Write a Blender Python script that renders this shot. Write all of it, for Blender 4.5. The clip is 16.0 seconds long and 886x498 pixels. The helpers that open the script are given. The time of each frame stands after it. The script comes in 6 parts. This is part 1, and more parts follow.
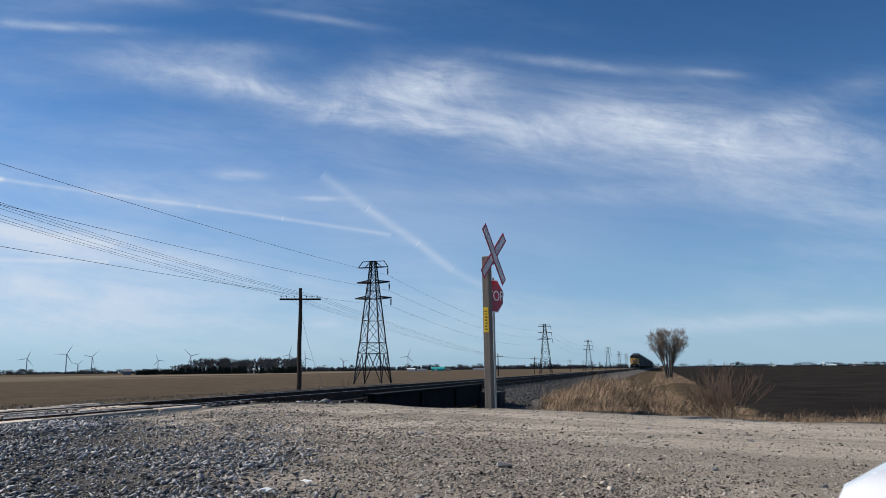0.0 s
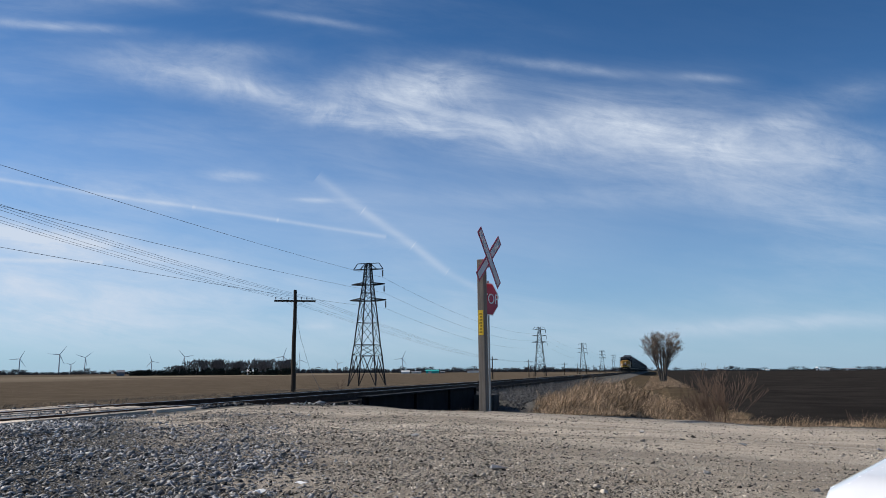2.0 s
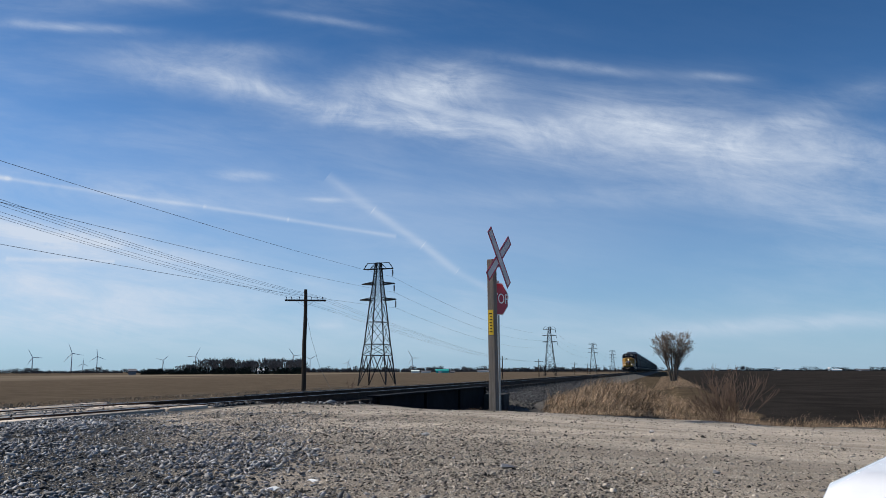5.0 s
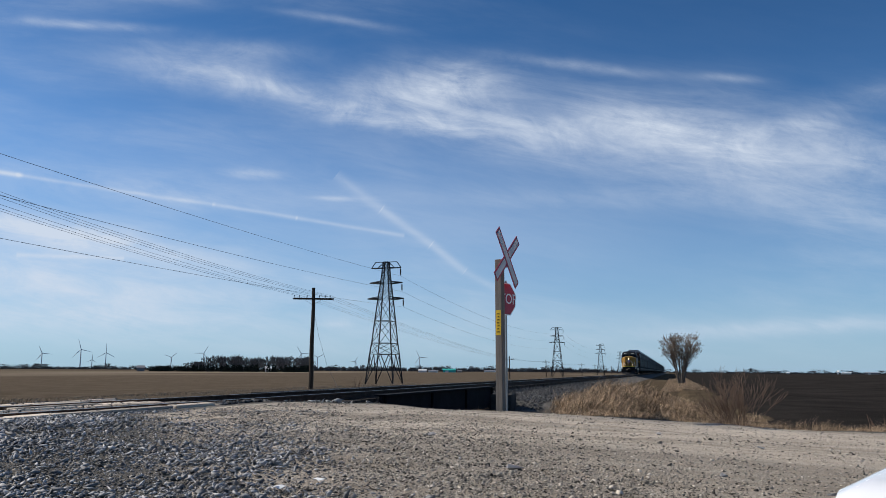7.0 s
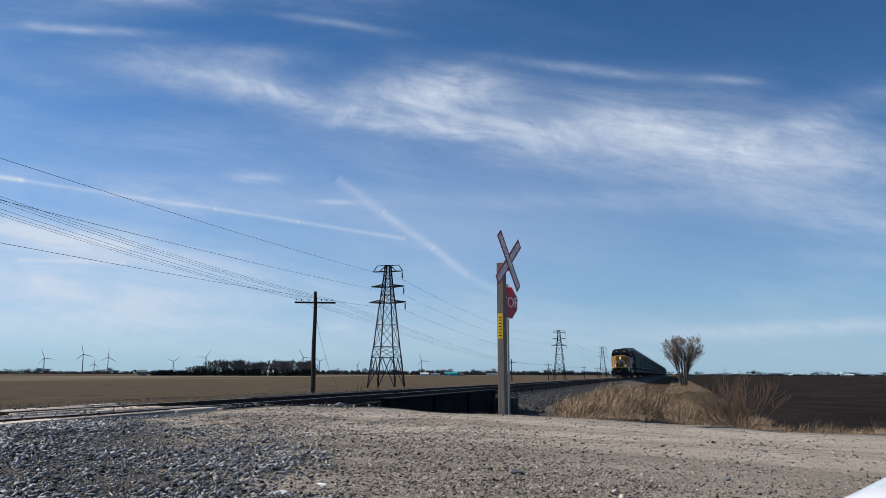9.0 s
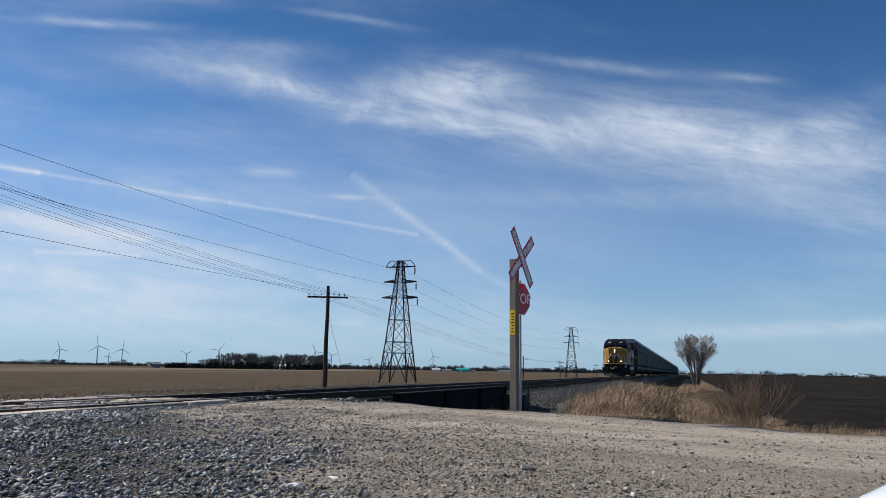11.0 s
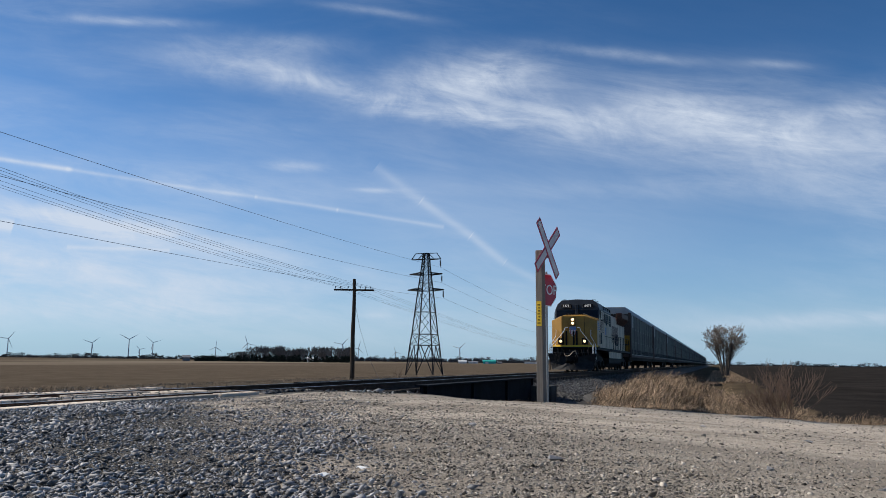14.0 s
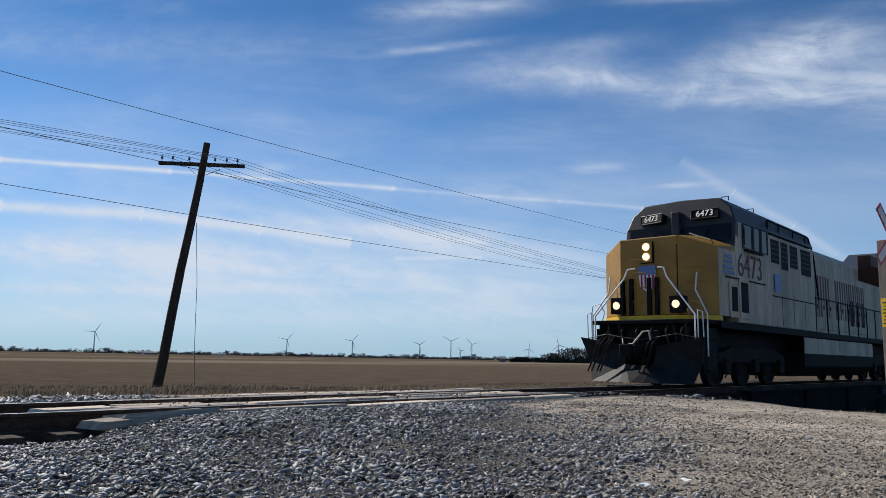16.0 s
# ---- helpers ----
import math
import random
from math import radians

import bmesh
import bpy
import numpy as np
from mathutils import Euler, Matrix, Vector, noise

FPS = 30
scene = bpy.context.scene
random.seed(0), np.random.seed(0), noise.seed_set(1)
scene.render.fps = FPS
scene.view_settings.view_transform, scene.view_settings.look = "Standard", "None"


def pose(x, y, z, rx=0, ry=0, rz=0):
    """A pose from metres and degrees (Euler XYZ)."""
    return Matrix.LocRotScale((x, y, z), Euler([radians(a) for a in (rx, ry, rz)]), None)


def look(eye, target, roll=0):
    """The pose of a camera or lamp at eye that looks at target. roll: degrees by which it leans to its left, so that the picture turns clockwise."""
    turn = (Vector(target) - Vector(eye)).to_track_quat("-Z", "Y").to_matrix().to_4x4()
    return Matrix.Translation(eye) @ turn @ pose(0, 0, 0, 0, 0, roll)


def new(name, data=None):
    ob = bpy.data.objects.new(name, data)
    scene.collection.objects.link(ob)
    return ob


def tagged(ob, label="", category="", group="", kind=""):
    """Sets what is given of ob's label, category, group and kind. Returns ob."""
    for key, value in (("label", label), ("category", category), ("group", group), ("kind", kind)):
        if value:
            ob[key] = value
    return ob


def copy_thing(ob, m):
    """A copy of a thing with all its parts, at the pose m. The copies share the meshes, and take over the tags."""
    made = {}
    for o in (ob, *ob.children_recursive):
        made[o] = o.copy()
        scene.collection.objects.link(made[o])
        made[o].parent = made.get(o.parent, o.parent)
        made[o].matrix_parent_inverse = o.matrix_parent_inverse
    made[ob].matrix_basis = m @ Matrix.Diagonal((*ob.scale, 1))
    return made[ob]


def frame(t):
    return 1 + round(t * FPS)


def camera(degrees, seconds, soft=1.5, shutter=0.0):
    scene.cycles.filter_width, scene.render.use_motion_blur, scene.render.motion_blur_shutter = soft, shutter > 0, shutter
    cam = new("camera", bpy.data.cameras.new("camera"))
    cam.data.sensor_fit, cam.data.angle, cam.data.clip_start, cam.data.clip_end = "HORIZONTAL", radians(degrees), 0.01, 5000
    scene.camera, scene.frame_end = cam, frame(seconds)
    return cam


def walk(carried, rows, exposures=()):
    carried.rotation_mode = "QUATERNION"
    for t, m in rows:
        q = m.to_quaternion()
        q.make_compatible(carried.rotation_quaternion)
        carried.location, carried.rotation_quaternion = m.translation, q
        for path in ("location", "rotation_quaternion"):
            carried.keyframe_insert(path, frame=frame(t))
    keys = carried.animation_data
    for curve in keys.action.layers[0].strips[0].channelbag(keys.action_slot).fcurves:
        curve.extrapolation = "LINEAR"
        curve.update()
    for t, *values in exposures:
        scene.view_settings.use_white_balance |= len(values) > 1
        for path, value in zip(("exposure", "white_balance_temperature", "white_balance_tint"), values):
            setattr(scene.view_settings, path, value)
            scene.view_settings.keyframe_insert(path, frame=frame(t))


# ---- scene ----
cam = camera(59.84, 16.0, soft=0.7)
walk(cam, [
    (0.0, pose(-0.008, 0.060, 0.568, 98.85, 0, 15.51) @ pose(0, 0, 0, 0, 0, -0.61)),
    (0.5, pose(-0.002, 0.053, 0.579, 98.88, 0, 15.52) @ pose(0, 0, 0, 0, 0, -0.51)),
    (1.0, pose(-0.005, 0.046, 0.576, 98.99, 0, 15.35) @ pose(0, 0, 0, 0, 0, -0.30)),
    (1.5, pose(-0.000, 0.038, 0.574, 98.97, 0, 15.30) @ pose(0, 0, 0, 0, 0, -0.32)),
    (2.0, pose(-0.004, 0.033, 0.570, 99.03, 0, 15.14) @ pose(0, 0, 0, 0, 0, -0.31)),
    (2.5, pose(0.004, 0.019, 0.574, 99.09, 0, 15.07) @ pose(0, 0, 0, 0, 0, -0.21)),
    (3.0, pose(0.009, -0.001, 0.571, 99.18, 0, 14.99) @ pose(0, 0, 0, 0, 0, -0.07)),
    (3.5, pose(0.008, -0.015, 0.569, 99.33, 0, 14.87) @ pose(0, 0, 0, 0, 0, -0.03)),
    (4.0, pose(0.006, -0.020, 0.568, 99.28, 0, 14.92) @ pose(0, 0, 0, 0, 0, -0.23)),
    (4.5, pose(0.007, -0.017, 0.566, 99.17, 0, 15.19) @ pose(0, 0, 0, 0, 0, -0.44)),
    (5.0, pose(0.005, -0.014, 0.569, 99.00, 0, 15.89) @ pose(0, 0, 0, 0, 0, -0.17)),
    (7.5, pose(0.005, -0.009, 0.573, 98.97, 0, 16.51) @ pose(0, 0, 0, 0, 0, 0.38)),
    (8, pose(0.002, -0.014, 0.574, 98.97, 0, 16.45) @ pose(0, 0, 0, 0, 0, 0.30)),
    (8.5, pose(0.006, -0.011, 0.578, 99.08, 0, 16.45) @ pose(0, 0, 0, 0, 0, 0.37)),
    (9, pose(0.004, -0.004, 0.580, 99.20, 0, 16.62) @ pose(0, 0, 0, 0, 0, 0.18)),
    (11.5, pose(-0.001, -0.005, 0.570, 98.68, 0, 17.91) @ pose(0, 0, 0, 0, 0, 1.09)),
    (12.0, pose(0.002, -0.007, 0.561, 98.25, 0, 18.25) @ pose(0, 0, 0, 0, 0, 1.05)),
    (12.5, pose(0.001, -0.011, 0.575, 98.21, 0, 18.43) @ pose(0, 0, 0, 0, 0, 1.04)),
    (13.0, pose(0.001, -0.011, 0.575, 98.32, 0, 18.76) @ pose(0, 0, 0, 0, 0, 0.66)),
    (13.5, pose(0.006, -0.015, 0.571, 98.29, 0, 19.26) @ pose(0, 0, 0, 0, 0, 0.54)),
    (14.0, pose(-0.003, -0.013, 0.566, 98.29, 0, 19.48) @ pose(0, 0, 0, 0, 0, 0.69)),
    (14.5, pose(0.002, -0.012, 0.572, 98.50, 0, 19.80) @ pose(0, 0, 0, 0, 0, 1.38)),
    (15.0, pose(-0.008, -0.015, 0.583, 98.82, 0, 21.90) @ pose(0, 0, 0, 0, 0, 1.60)),
    (15.2, pose(-0.027, -0.015, 0.588, 98.76, 0, 24.24) @ pose(0, 0, 0, 0, 0, 1.72)),
    (15.5, pose(-0.027, -0.015, 0.588, 98.54, 0, 29.76) @ pose(0, 0, 0, 0, 0, 1.59)),
    (15.7, pose(-0.027, -0.015, 0.588, 98.38, 0, 34.42) @ pose(0, 0, 0, 0, 0, 1.65)),
    (16.0, pose(-0.025, -0.016, 0.600, 98.06, 0, 42.16) @ pose(0, 0, 0, 0, 0, 1.06)),
])

# ---- light ----
SUN_AZ, SUN_EL = radians(88.0), radians(37.0)   # turned left from the track's far end, and height
to_sun = Vector((-math.sin(SUN_AZ) * math.cos(SUN_EL), math.cos(SUN_AZ) * math.cos(SUN_EL), math.sin(SUN_EL)))
sun = new("sun", bpy.data.lights.new("sun", "SUN"))
sun.data.energy, sun.data.angle, sun.data.color = 5.0, radians(0.53), (1.0, 0.93, 0.83)
sun.matrix_basis = look(to_sun * 50, (0, 0, 0))
scene.view_settings.exposure = 0.0

world = bpy.data.worlds.new("sky")
scene.world = world
world.use_nodes = True


class Nodes:
    """Small helper to wire shader nodes."""

    def __init__(self, tree):
        self.tree = tree
        tree.nodes.clear()

    def add(self, kind):
        return self.tree.nodes.new(kind)

    def put(self, sock, value):
        if isinstance(value, bpy.types.NodeSocket):
            self.tree.links.new(value, sock)
        elif value is not None:
            sock.default_value = value

    def math(self, op, a, b=None, c=None, clamp=False):
        n = self.add("ShaderNodeMath")
        n.operation, n.use_clamp = op, clamp
        for s, v in zip(n.inputs, (a, b, c)):
            self.put(s, v)
        return n.outputs[0]

    def vmath(self, op, a, b=None):
        n = self.add("ShaderNodeVectorMath")
        n.operation = op
        self.put(n.inputs[0], a)
        self.put(n.inputs[1], b)
        return n.outputs["Value"] if op in ("DOT_PRODUCT", "LENGTH") else n.outputs[0]

    def noise(self, vec, scale, detail=4, rough=0.5, distortion=0.0, seed=0.0):
        n = self.add("ShaderNodeTexNoise")
        n.noise_dimensions = "4D"
        self.put(n.inputs["Vector"], vec)
        self.put(n.inputs["W"], seed)
        n.inputs["Scale"].default_value, n.inputs["Detail"].default_value = scale, detail
        n.inputs["Roughness"].default_value, n.inputs["Distortion"].default_value = rough, distortion
        return n.outputs["Fac"]

    def ramp(self, fac, lo, hi, smooth=True):
        n = self.add("ShaderNodeMapRange")
        n.interpolation_type, n.clamp = "SMOOTHSTEP" if smooth else "LINEAR", True
        self.put(n.inputs[0], fac)
        n.inputs[1].default_value, n.inputs[2].default_value = lo, hi
        return n.outputs[0]

    def mix(self, fac, a, b, blend="MIX"):
        n = self.add("ShaderNodeMix")
        n.data_type, n.blend_type = "RGBA", blend
        self.put(n.inputs[0], fac)
        for s, v in ((n.inputs[6], a), (n.inputs[7], b)):
            self.put(s, (*v, 1) if isinstance(v, tuple) and len(v) == 3 else v)
        return n.outputs[2]


# cirrus: middle across and up (tangents from the heading HEAD), half length, half width, slope, weight
HEAD = radians(16)
CIRRUS = (
    (-0.338, 0.401, 0.116, 0.0258, -8.8, 0.65), (-0.237, 0.376, 0.069, 0.0112, -12.9, 0.6), (-0.285, 0.434, 0.085, 0.013, -3.6, 0.3), (-0.054, 0.37, 0.092, 0.0305, 3.7, 1.0),
    (0.016, 0.382, 0.054, 0.0209, -0.5, 0.5), (-0.099, 0.337, 0.107, 0.0127, -6.7, 0.65), (0.045, 0.327, 0.114, 0.0206, -0.5, 0.5), (0.16, 0.313, 0.114, 0.0284, -5.7, 0.5),
    (0.267, 0.332, 0.091, 0.0239, -13.0, 0.55), (0.35, 0.304, 0.091, 0.0284, -15.1, 0.55), (0.496, 0.31, 0.1, 0.0286, -0.5, 0.42), (0.474, 0.329, 0.047, 0.0112, 13.8, 0.35),
    (0.57, 0.288, 0.076, 0.0332, -0.5, 0.4), (0.563, 0.37, 0.071, 0.0162, 8.8, 0.28), (0.362, 0.26, 0.196, 0.0296, -5.7, 0.3), (0.247, 0.227, 0.226, 0.0139, -0.5, 0.2),
    (0.547, 0.203, 0.113, 0.0185, -3.6, 0.22), (0.186, 0.411, 0.085, 0.0065, -6.8, 0.5), (0.383, 0.395, 0.035, 0.0049, -5.7, 0.4), (-0.518, 0.47, 0.085, 0.0058, -3.6, 0.55),
    (-0.162, 0.479, 0.063, 0.005, -9.9, 0.4), (-0.268, 0.257, 0.032, 0.0062, -3.6, 0.6), (-0.151, 0.225, 0.028, 0.0031, -0.5, 0.45),
)
CIRRUS_LEFT = (
    (-0.466, 0.244, 0.188, 0.0185, -5.6, 0.28), (-0.514, 0.176, 0.149, 0.0211, -6.6, 0.45), (-0.506, 0.073, 0.16, 0.0176, -0.6, 0.4), (0.46, 0.057, 0.17, 0.0095, 2.4, 0.5),
    (-0.156, 0.058, 0.022, 0.0029, -0.6, 0.3), (-0.353, 0.228, 0.09, 0.0107, -8.7, 0.2), (-1.128, 0.175, 0.567, 0.0336, -4.6, 0.75), (-0.572, 0.186, 0.302, 0.0104, -10.1, 0.55),
    (-1.025, 0.111, 0.702, 0.01, -1.3, 0.5), (-0.776, 0.062, 0.853, 0.0181, -0.4, 0.4), (-1.217, 0.593, 0.407, 0.0332, -9.6, 0.25), (-0.483, 0.529, 0.106, 0.0119, -8.1, 0.6),
    (-0.826, 0.308, 0.047, 0.0088, -1.2, 0.45), (-0.65, 0.126, 0.209, 0.0088, -4.3, 0.35),
)
# vapour trails: from, to, half width, weight
TRAILS = (
    (-0.579, 0.255, -0.315, 0.216, 0.002, 0.5), (-0.315, 0.216, -0.203, 0.198, 0.00198, 0.5), (-0.203, 0.198, -0.061, 0.176, 0.00198, 0.5), (-0.152, 0.256, -0.091, 0.21, 0.00541, 0.3),
    (-0.091, 0.21, -0.024, 0.164, 0.0042, 0.45), (-0.024, 0.164, 0.02, 0.128, 0.00414, 0.45), (0.02, 0.128, 0.064, 0.104, 0.00373, 0.3), (-0.57, 0.147, -0.43, 0.143, 0.00224, 0.5),
    (-2.194, 0.49, -1.528, 0.394, 0.00445, 1.2), (-1.528, 0.394, -1.044, 0.325, 0.0037, 1.2), (-1.044, 0.325, -0.579, 0.255, 0.0026, 1.0), (-2.165, 0.368, -1.513, 0.295, 0.01006, 1.15),
    (-1.513, 0.295, -1.107, 0.25, 0.0084, 1.15), (-1.107, 0.25, -0.831, 0.207, 0.00739, 1.15), (-0.831, 0.207, -0.652, 0.175, 0.00669, 1.15),
)


def build_sky():
    k = Nodes(world.node_tree)
    sky = k.add("ShaderNodeTexSky")
    sky.sky_type, sky.sun_disc = "NISHITA", False
    sky.sun_elevation, sky.sun_rotation = SUN_EL, -SUN_AZ
    sky.altitude, sky.air_density, sky.dust_density, sky.ozone_density = 200, 1.0, 0.1, 1.6
    way = k.add("ShaderNodeTexCoord").outputs["Generated"]
    ahead = k.vmath("DOT_PRODUCT", way, (-math.sin(HEAD), math.cos(HEAD), 0))
    front = k.ramp(ahead, 0.02, 0.2)
    deep = k.math("MAXIMUM", ahead, 0.02)
    u = k.math("DIVIDE", k.vmath("DOT_PRODUCT", way, (math.cos(HEAD), math.sin(HEAD), 0)), deep)
    v = k.math("DIVIDE", k.vmath("DOT_PRODUCT", way, (0, 0, 1)), deep)

    def plane(slope, su, sv, warp=0.0):
        c, s = math.cos(radians(slope)), math.sin(radians(slope))
        n = k.add("ShaderNodeCombineXYZ")
        k.put(n.inputs[0], k.math("MULTIPLY", k.math("ADD", k.math("MULTIPLY", u, c), k.math("MULTIPLY", v, s)), su))
        k.put(n.inputs[1], k.math("MULTIPLY", k.math("SUBTRACT", k.math("MULTIPLY", v, c), k.math("MULTIPLY", u, s)), sv))
        return n.outputs[0]

    fibre = k.noise(plane(-9, 6, 34), 1.0, 10, 0.66, 0.6, 1.5)
    puff = k.noise(plane(-16, 11, 22), 1.0, 9, 0.66, 0.9, 4.5)
    veil = k.noise(plane(-8, 1.6, 5.5), 1.0, 7, 0.55, 0.5, 8.5)
    wob = k.math("MULTIPLY", k.math("SUBTRACT", k.noise(plane(0, 5, 7), 1.0, 5, 0.6, 0, 2.5), 0.5), 0.075)

    def swayed(share):
        return k.math("MULTIPLY_ADD", wob, share, u), k.math("MULTIPLY_ADD", wob, share * 0.8, v)


    def blob(cu, cv, a, b, slope, wt):
        u2, v2 = swayed(min(1.0, b / 0.03))
        c, s = math.cos(radians(slope)), math.sin(radians(slope))
        p = k.math("ADD", k.math("MULTIPLY", u2, c / a), k.math("MULTIPLY_ADD", v2, s / a, -(cu * c + cv * s) / a))
        q = k.math("ADD", k.math("MULTIPLY", v2, c / b), k.math("MULTIPLY_ADD", u2, -s / b, (cu * s - cv * c) / b))
        d = k.math("ADD", k.math("MULTIPLY", p, p), k.math("MULTIPLY", q, q))
        return k.math("MULTIPLY", k.math("POWER", 2.718, k.math("MULTIPLY", d, -0.8)), wt)

    mass = 0.0
    for lobe in CIRRUS + CIRRUS_LEFT:
        mass = k.math("ADD", mass, blob(*lobe))
    body = k.math("ADD", 0.22, k.math("MULTIPLY_ADD", k.ramp(fibre, 0.27, 0.77, False), 0.7, k.math("MULTIPLY", k.ramp(puff, 0.36, 0.68, False), 0.62)))
    mass = k.math("MULTIPLY", k.math("MULTIPLY", k.math("MINIMUM", mass, 1.25), 0.7), body)
    # a thin veil, clearing towards the upper right
    clear = k.math("SUBTRACT", 1.0, k.math("MULTIPLY", k.math("MULTIPLY", k.ramp(v, 0.34, 0.44), k.ramp(u, -0.15, 0.25)), 0.95))
    mass = k.math("ADD", mass, k.math("MULTIPLY", k.math("MULTIPLY", k.math("MULTIPLY", k.ramp(veil, 0.36, 0.75), clear), k.ramp(fibre, 0.2, 0.75, False)), 0.42))
    mass = k.math("ADD", mass, k.math("MULTIPLY", blob(0.0, 0.2, 0.3, 0.075, -4, 0.26), k.math("MULTIPLY_ADD", fibre, 1.0, 0.4)))
    # a smooth milky sheet low in the left of the sky
    mass = k.math("ADD", mass, k.math("MULTIPLY", blob(-1.15, 0.15, 0.62, 0.12, -4, 0.42), k.math("MULTIPLY_ADD", fibre, 0.8, 0.5)))
    mass = k.math("ADD", mass, blob(-1.25, 0.4, 0.6, 0.14, -6, 0.13))
    for x0, y0, x1, y1, w, wt in TRAILS:
        ln = math.hypot(x1 - x0, y1 - y0)
        c, s = (x1 - x0) / ln, (y1 - y0) / ln
        uu, vv = k.math("MULTIPLY_ADD", wob, 0.05, u), k.math("MULTIPLY_ADD", wob, 0.05, v)
        p = k.math("ADD", k.math("MULTIPLY", uu, c / ln), k.math("MULTIPLY_ADD", vv, s / ln, -(x0 * c + y0 * s) / ln))
        q = k.math("ADD", k.math("MULTIPLY", vv, c / w), k.math("MULTIPLY_ADD", uu, -s / w, (x0 * s - y0 * c) / w))
        g = k.math("POWER", 2.718, k.math("MULTIPLY", k.math("MULTIPLY", q, q), -0.6))
        ends = k.math("MULTIPLY", k.ramp(p, -0.02, 0.0), k.math("SUBTRACT", 1.0, k.ramp(p, 1.0, 1.02)))
        mass = k.math("ADD", mass, k.math("MULTIPLY", k.math("MULTIPLY", g, ends), k.math("MULTIPLY", k.math("MULTIPLY_ADD", puff, 1.2, 0.2), wt * 0.62)))
    mass = k.math("MULTIPLY", mass, front)
    # the rest of the sky, behind
    sep = k.add("ShaderNodeSeparateXYZ")
    k.put(sep.inputs[0], way)
    back = k.math("MULTIPLY", k.math("MULTIPLY", k.ramp(k.noise(way, 2.2, 8, 0.6, 0.5, 5.0), 0.5, 0.8), 0.45), k.math("SUBTRACT", 1.0, front))
    mass = k.math("MULTIPLY", k.math("ADD", mass, back), k.ramp(sep.outputs[2], 0.0, 0.03))
    base = k.mix(1.0, sky.outputs[0], SKY_TINT, "MULTIPLY")
    base = k.mix(k.ramp(sep.outputs[2], 0.22, 0.5), base, k.mix(1.0, base, (0.62, 0.76, 0.80), "MULTIPLY"))
    low = k.math("POWER", k.math("SUBTRACT", 1.0, k.ramp(sep.outputs[2], 0.0, 0.3, False)), 2.0)
    base = k.mix(k.math("MULTIPLY", low, 0.7), base, HAZE)
    col = k.mix(k.math("MINIMUM", mass, 0.92), base, CLOUD)
    bg = k.add("ShaderNodeBackground")
    k.put(bg.inputs[0], col)
    bg.inputs[1].default_value = 0.1
    k.put(k.add("ShaderNodeOutputWorld").inputs[0], bg.outputs[0])


SKY_TINT, CLOUD, HAZE = (0.385, 0.685, 0.985), (6.4, 7.15, 8.3), (3.65, 5.15, 7.15)
build_sky()


# ---- materials ----
def principled(name, base, rough=0.7, metal=0.0, vary=0.25, scale=6.0, fine=60.0, bump=0.15, dist=0.01, second=None, streak=None, coat=0.0, island=False, pieces=False, spread=(0.55, 1.35)):
    """Base colour with variation at two scales, grain in the relief."""
    m = bpy.data.materials.new(name)
    m.use_nodes = True
    k = Nodes(m.node_tree)
    pos = k.add("ShaderNodeTexCoord").outputs["Object"]
    if streak:
        mp = k.add("ShaderNodeMapping")
        mp.inputs["Scale"].default_value = streak
        k.put(mp.inputs[0], pos)
        pos = mp.outputs[0]
    big, small = k.noise(pos, scale, 5, 0.6), k.noise(pos, fine, 4, 0.6, 0.0, 7.0)
    dark = tuple(c * (1 - vary) for c in base)
    light = tuple(min(1.0, c * (1 + vary)) for c in base)
    col = k.mix(k.ramp(big, 0.3, 0.7), dark if second is None else second, light if second is None else base)
    col = k.mix(k.math("MULTIPLY", k.ramp(small, 0.35, 0.65), 0.45), col, tuple(c * (1 - vary * 1.5) if vary < 0.6 else c * 0.2 for c in base))
    if pieces:
        own = k.add("ShaderNodeObjectInfo").outputs["Random"]
        col = k.mix(1.0, col, k.mix(own, (0.55, 0.56, 0.57), (1.5, 1.48, 1.45)), "MULTIPLY")
    if island:
        rnd = k.add("ShaderNodeNewGeometry").outputs["Random Per Island"]
        col = k.mix(1.0, col, k.mix(rnd, (spread[0],) * 3, (spread[1], spread[1] * 0.985, spread[1] * 0.965)), "MULTIPLY")
    b = k.add("ShaderNodeBsdfPrincipled")
    k.put(b.inputs["Base Color"], col)
    k.put(b.inputs["Roughness"], k.math("ADD", rough - 0.08, k.math("MULTIPLY", small, 0.16), clamp=True))
    b.inputs["Metallic"].default_value = metal
    b.inputs["Specular IOR Level"].default_value = 0.5 if rough < 0.55 else 0.15
    b.inputs["Coat Weight"].default_value = coat
    if bump:
        bp = k.add("ShaderNodeBump")
        bp.inputs["Strength"].default_value, bp.inputs["Distance"].default_value = bump, dist
        k.put(bp.inputs["Height"], k.math("ADD", small, big))
        k.put(b.inputs["Normal"], bp.outputs[0])
    k.put(k.add("ShaderNodeOutputMaterial").inputs[0], b.outputs[0])
    return m


def glowing(name, colour, strength):
    m = bpy.data.materials.new(name)
    m.use_nodes = True
    k = Nodes(m.node_tree)
    e = k.add("ShaderNodeEmission")
    e.inputs[0].default_value, e.inputs[1].default_value = (*colour, 1), strength
    k.put(k.add("ShaderNodeOutputMaterial").inputs[0], e.outputs[0])
    return m


def dark_glass(name):
    m = bpy.data.materials.new(name)
    m.use_nodes = True
    b = m.node_tree.nodes["Principled BSDF"]
    b.inputs["Base Color"].default_value = (0.012, 0.014, 0.018, 1)
    b.inputs["Roughness"].default_value, b.inputs["Specular IOR Level"].default_value = 0.06, 0.22
    return m


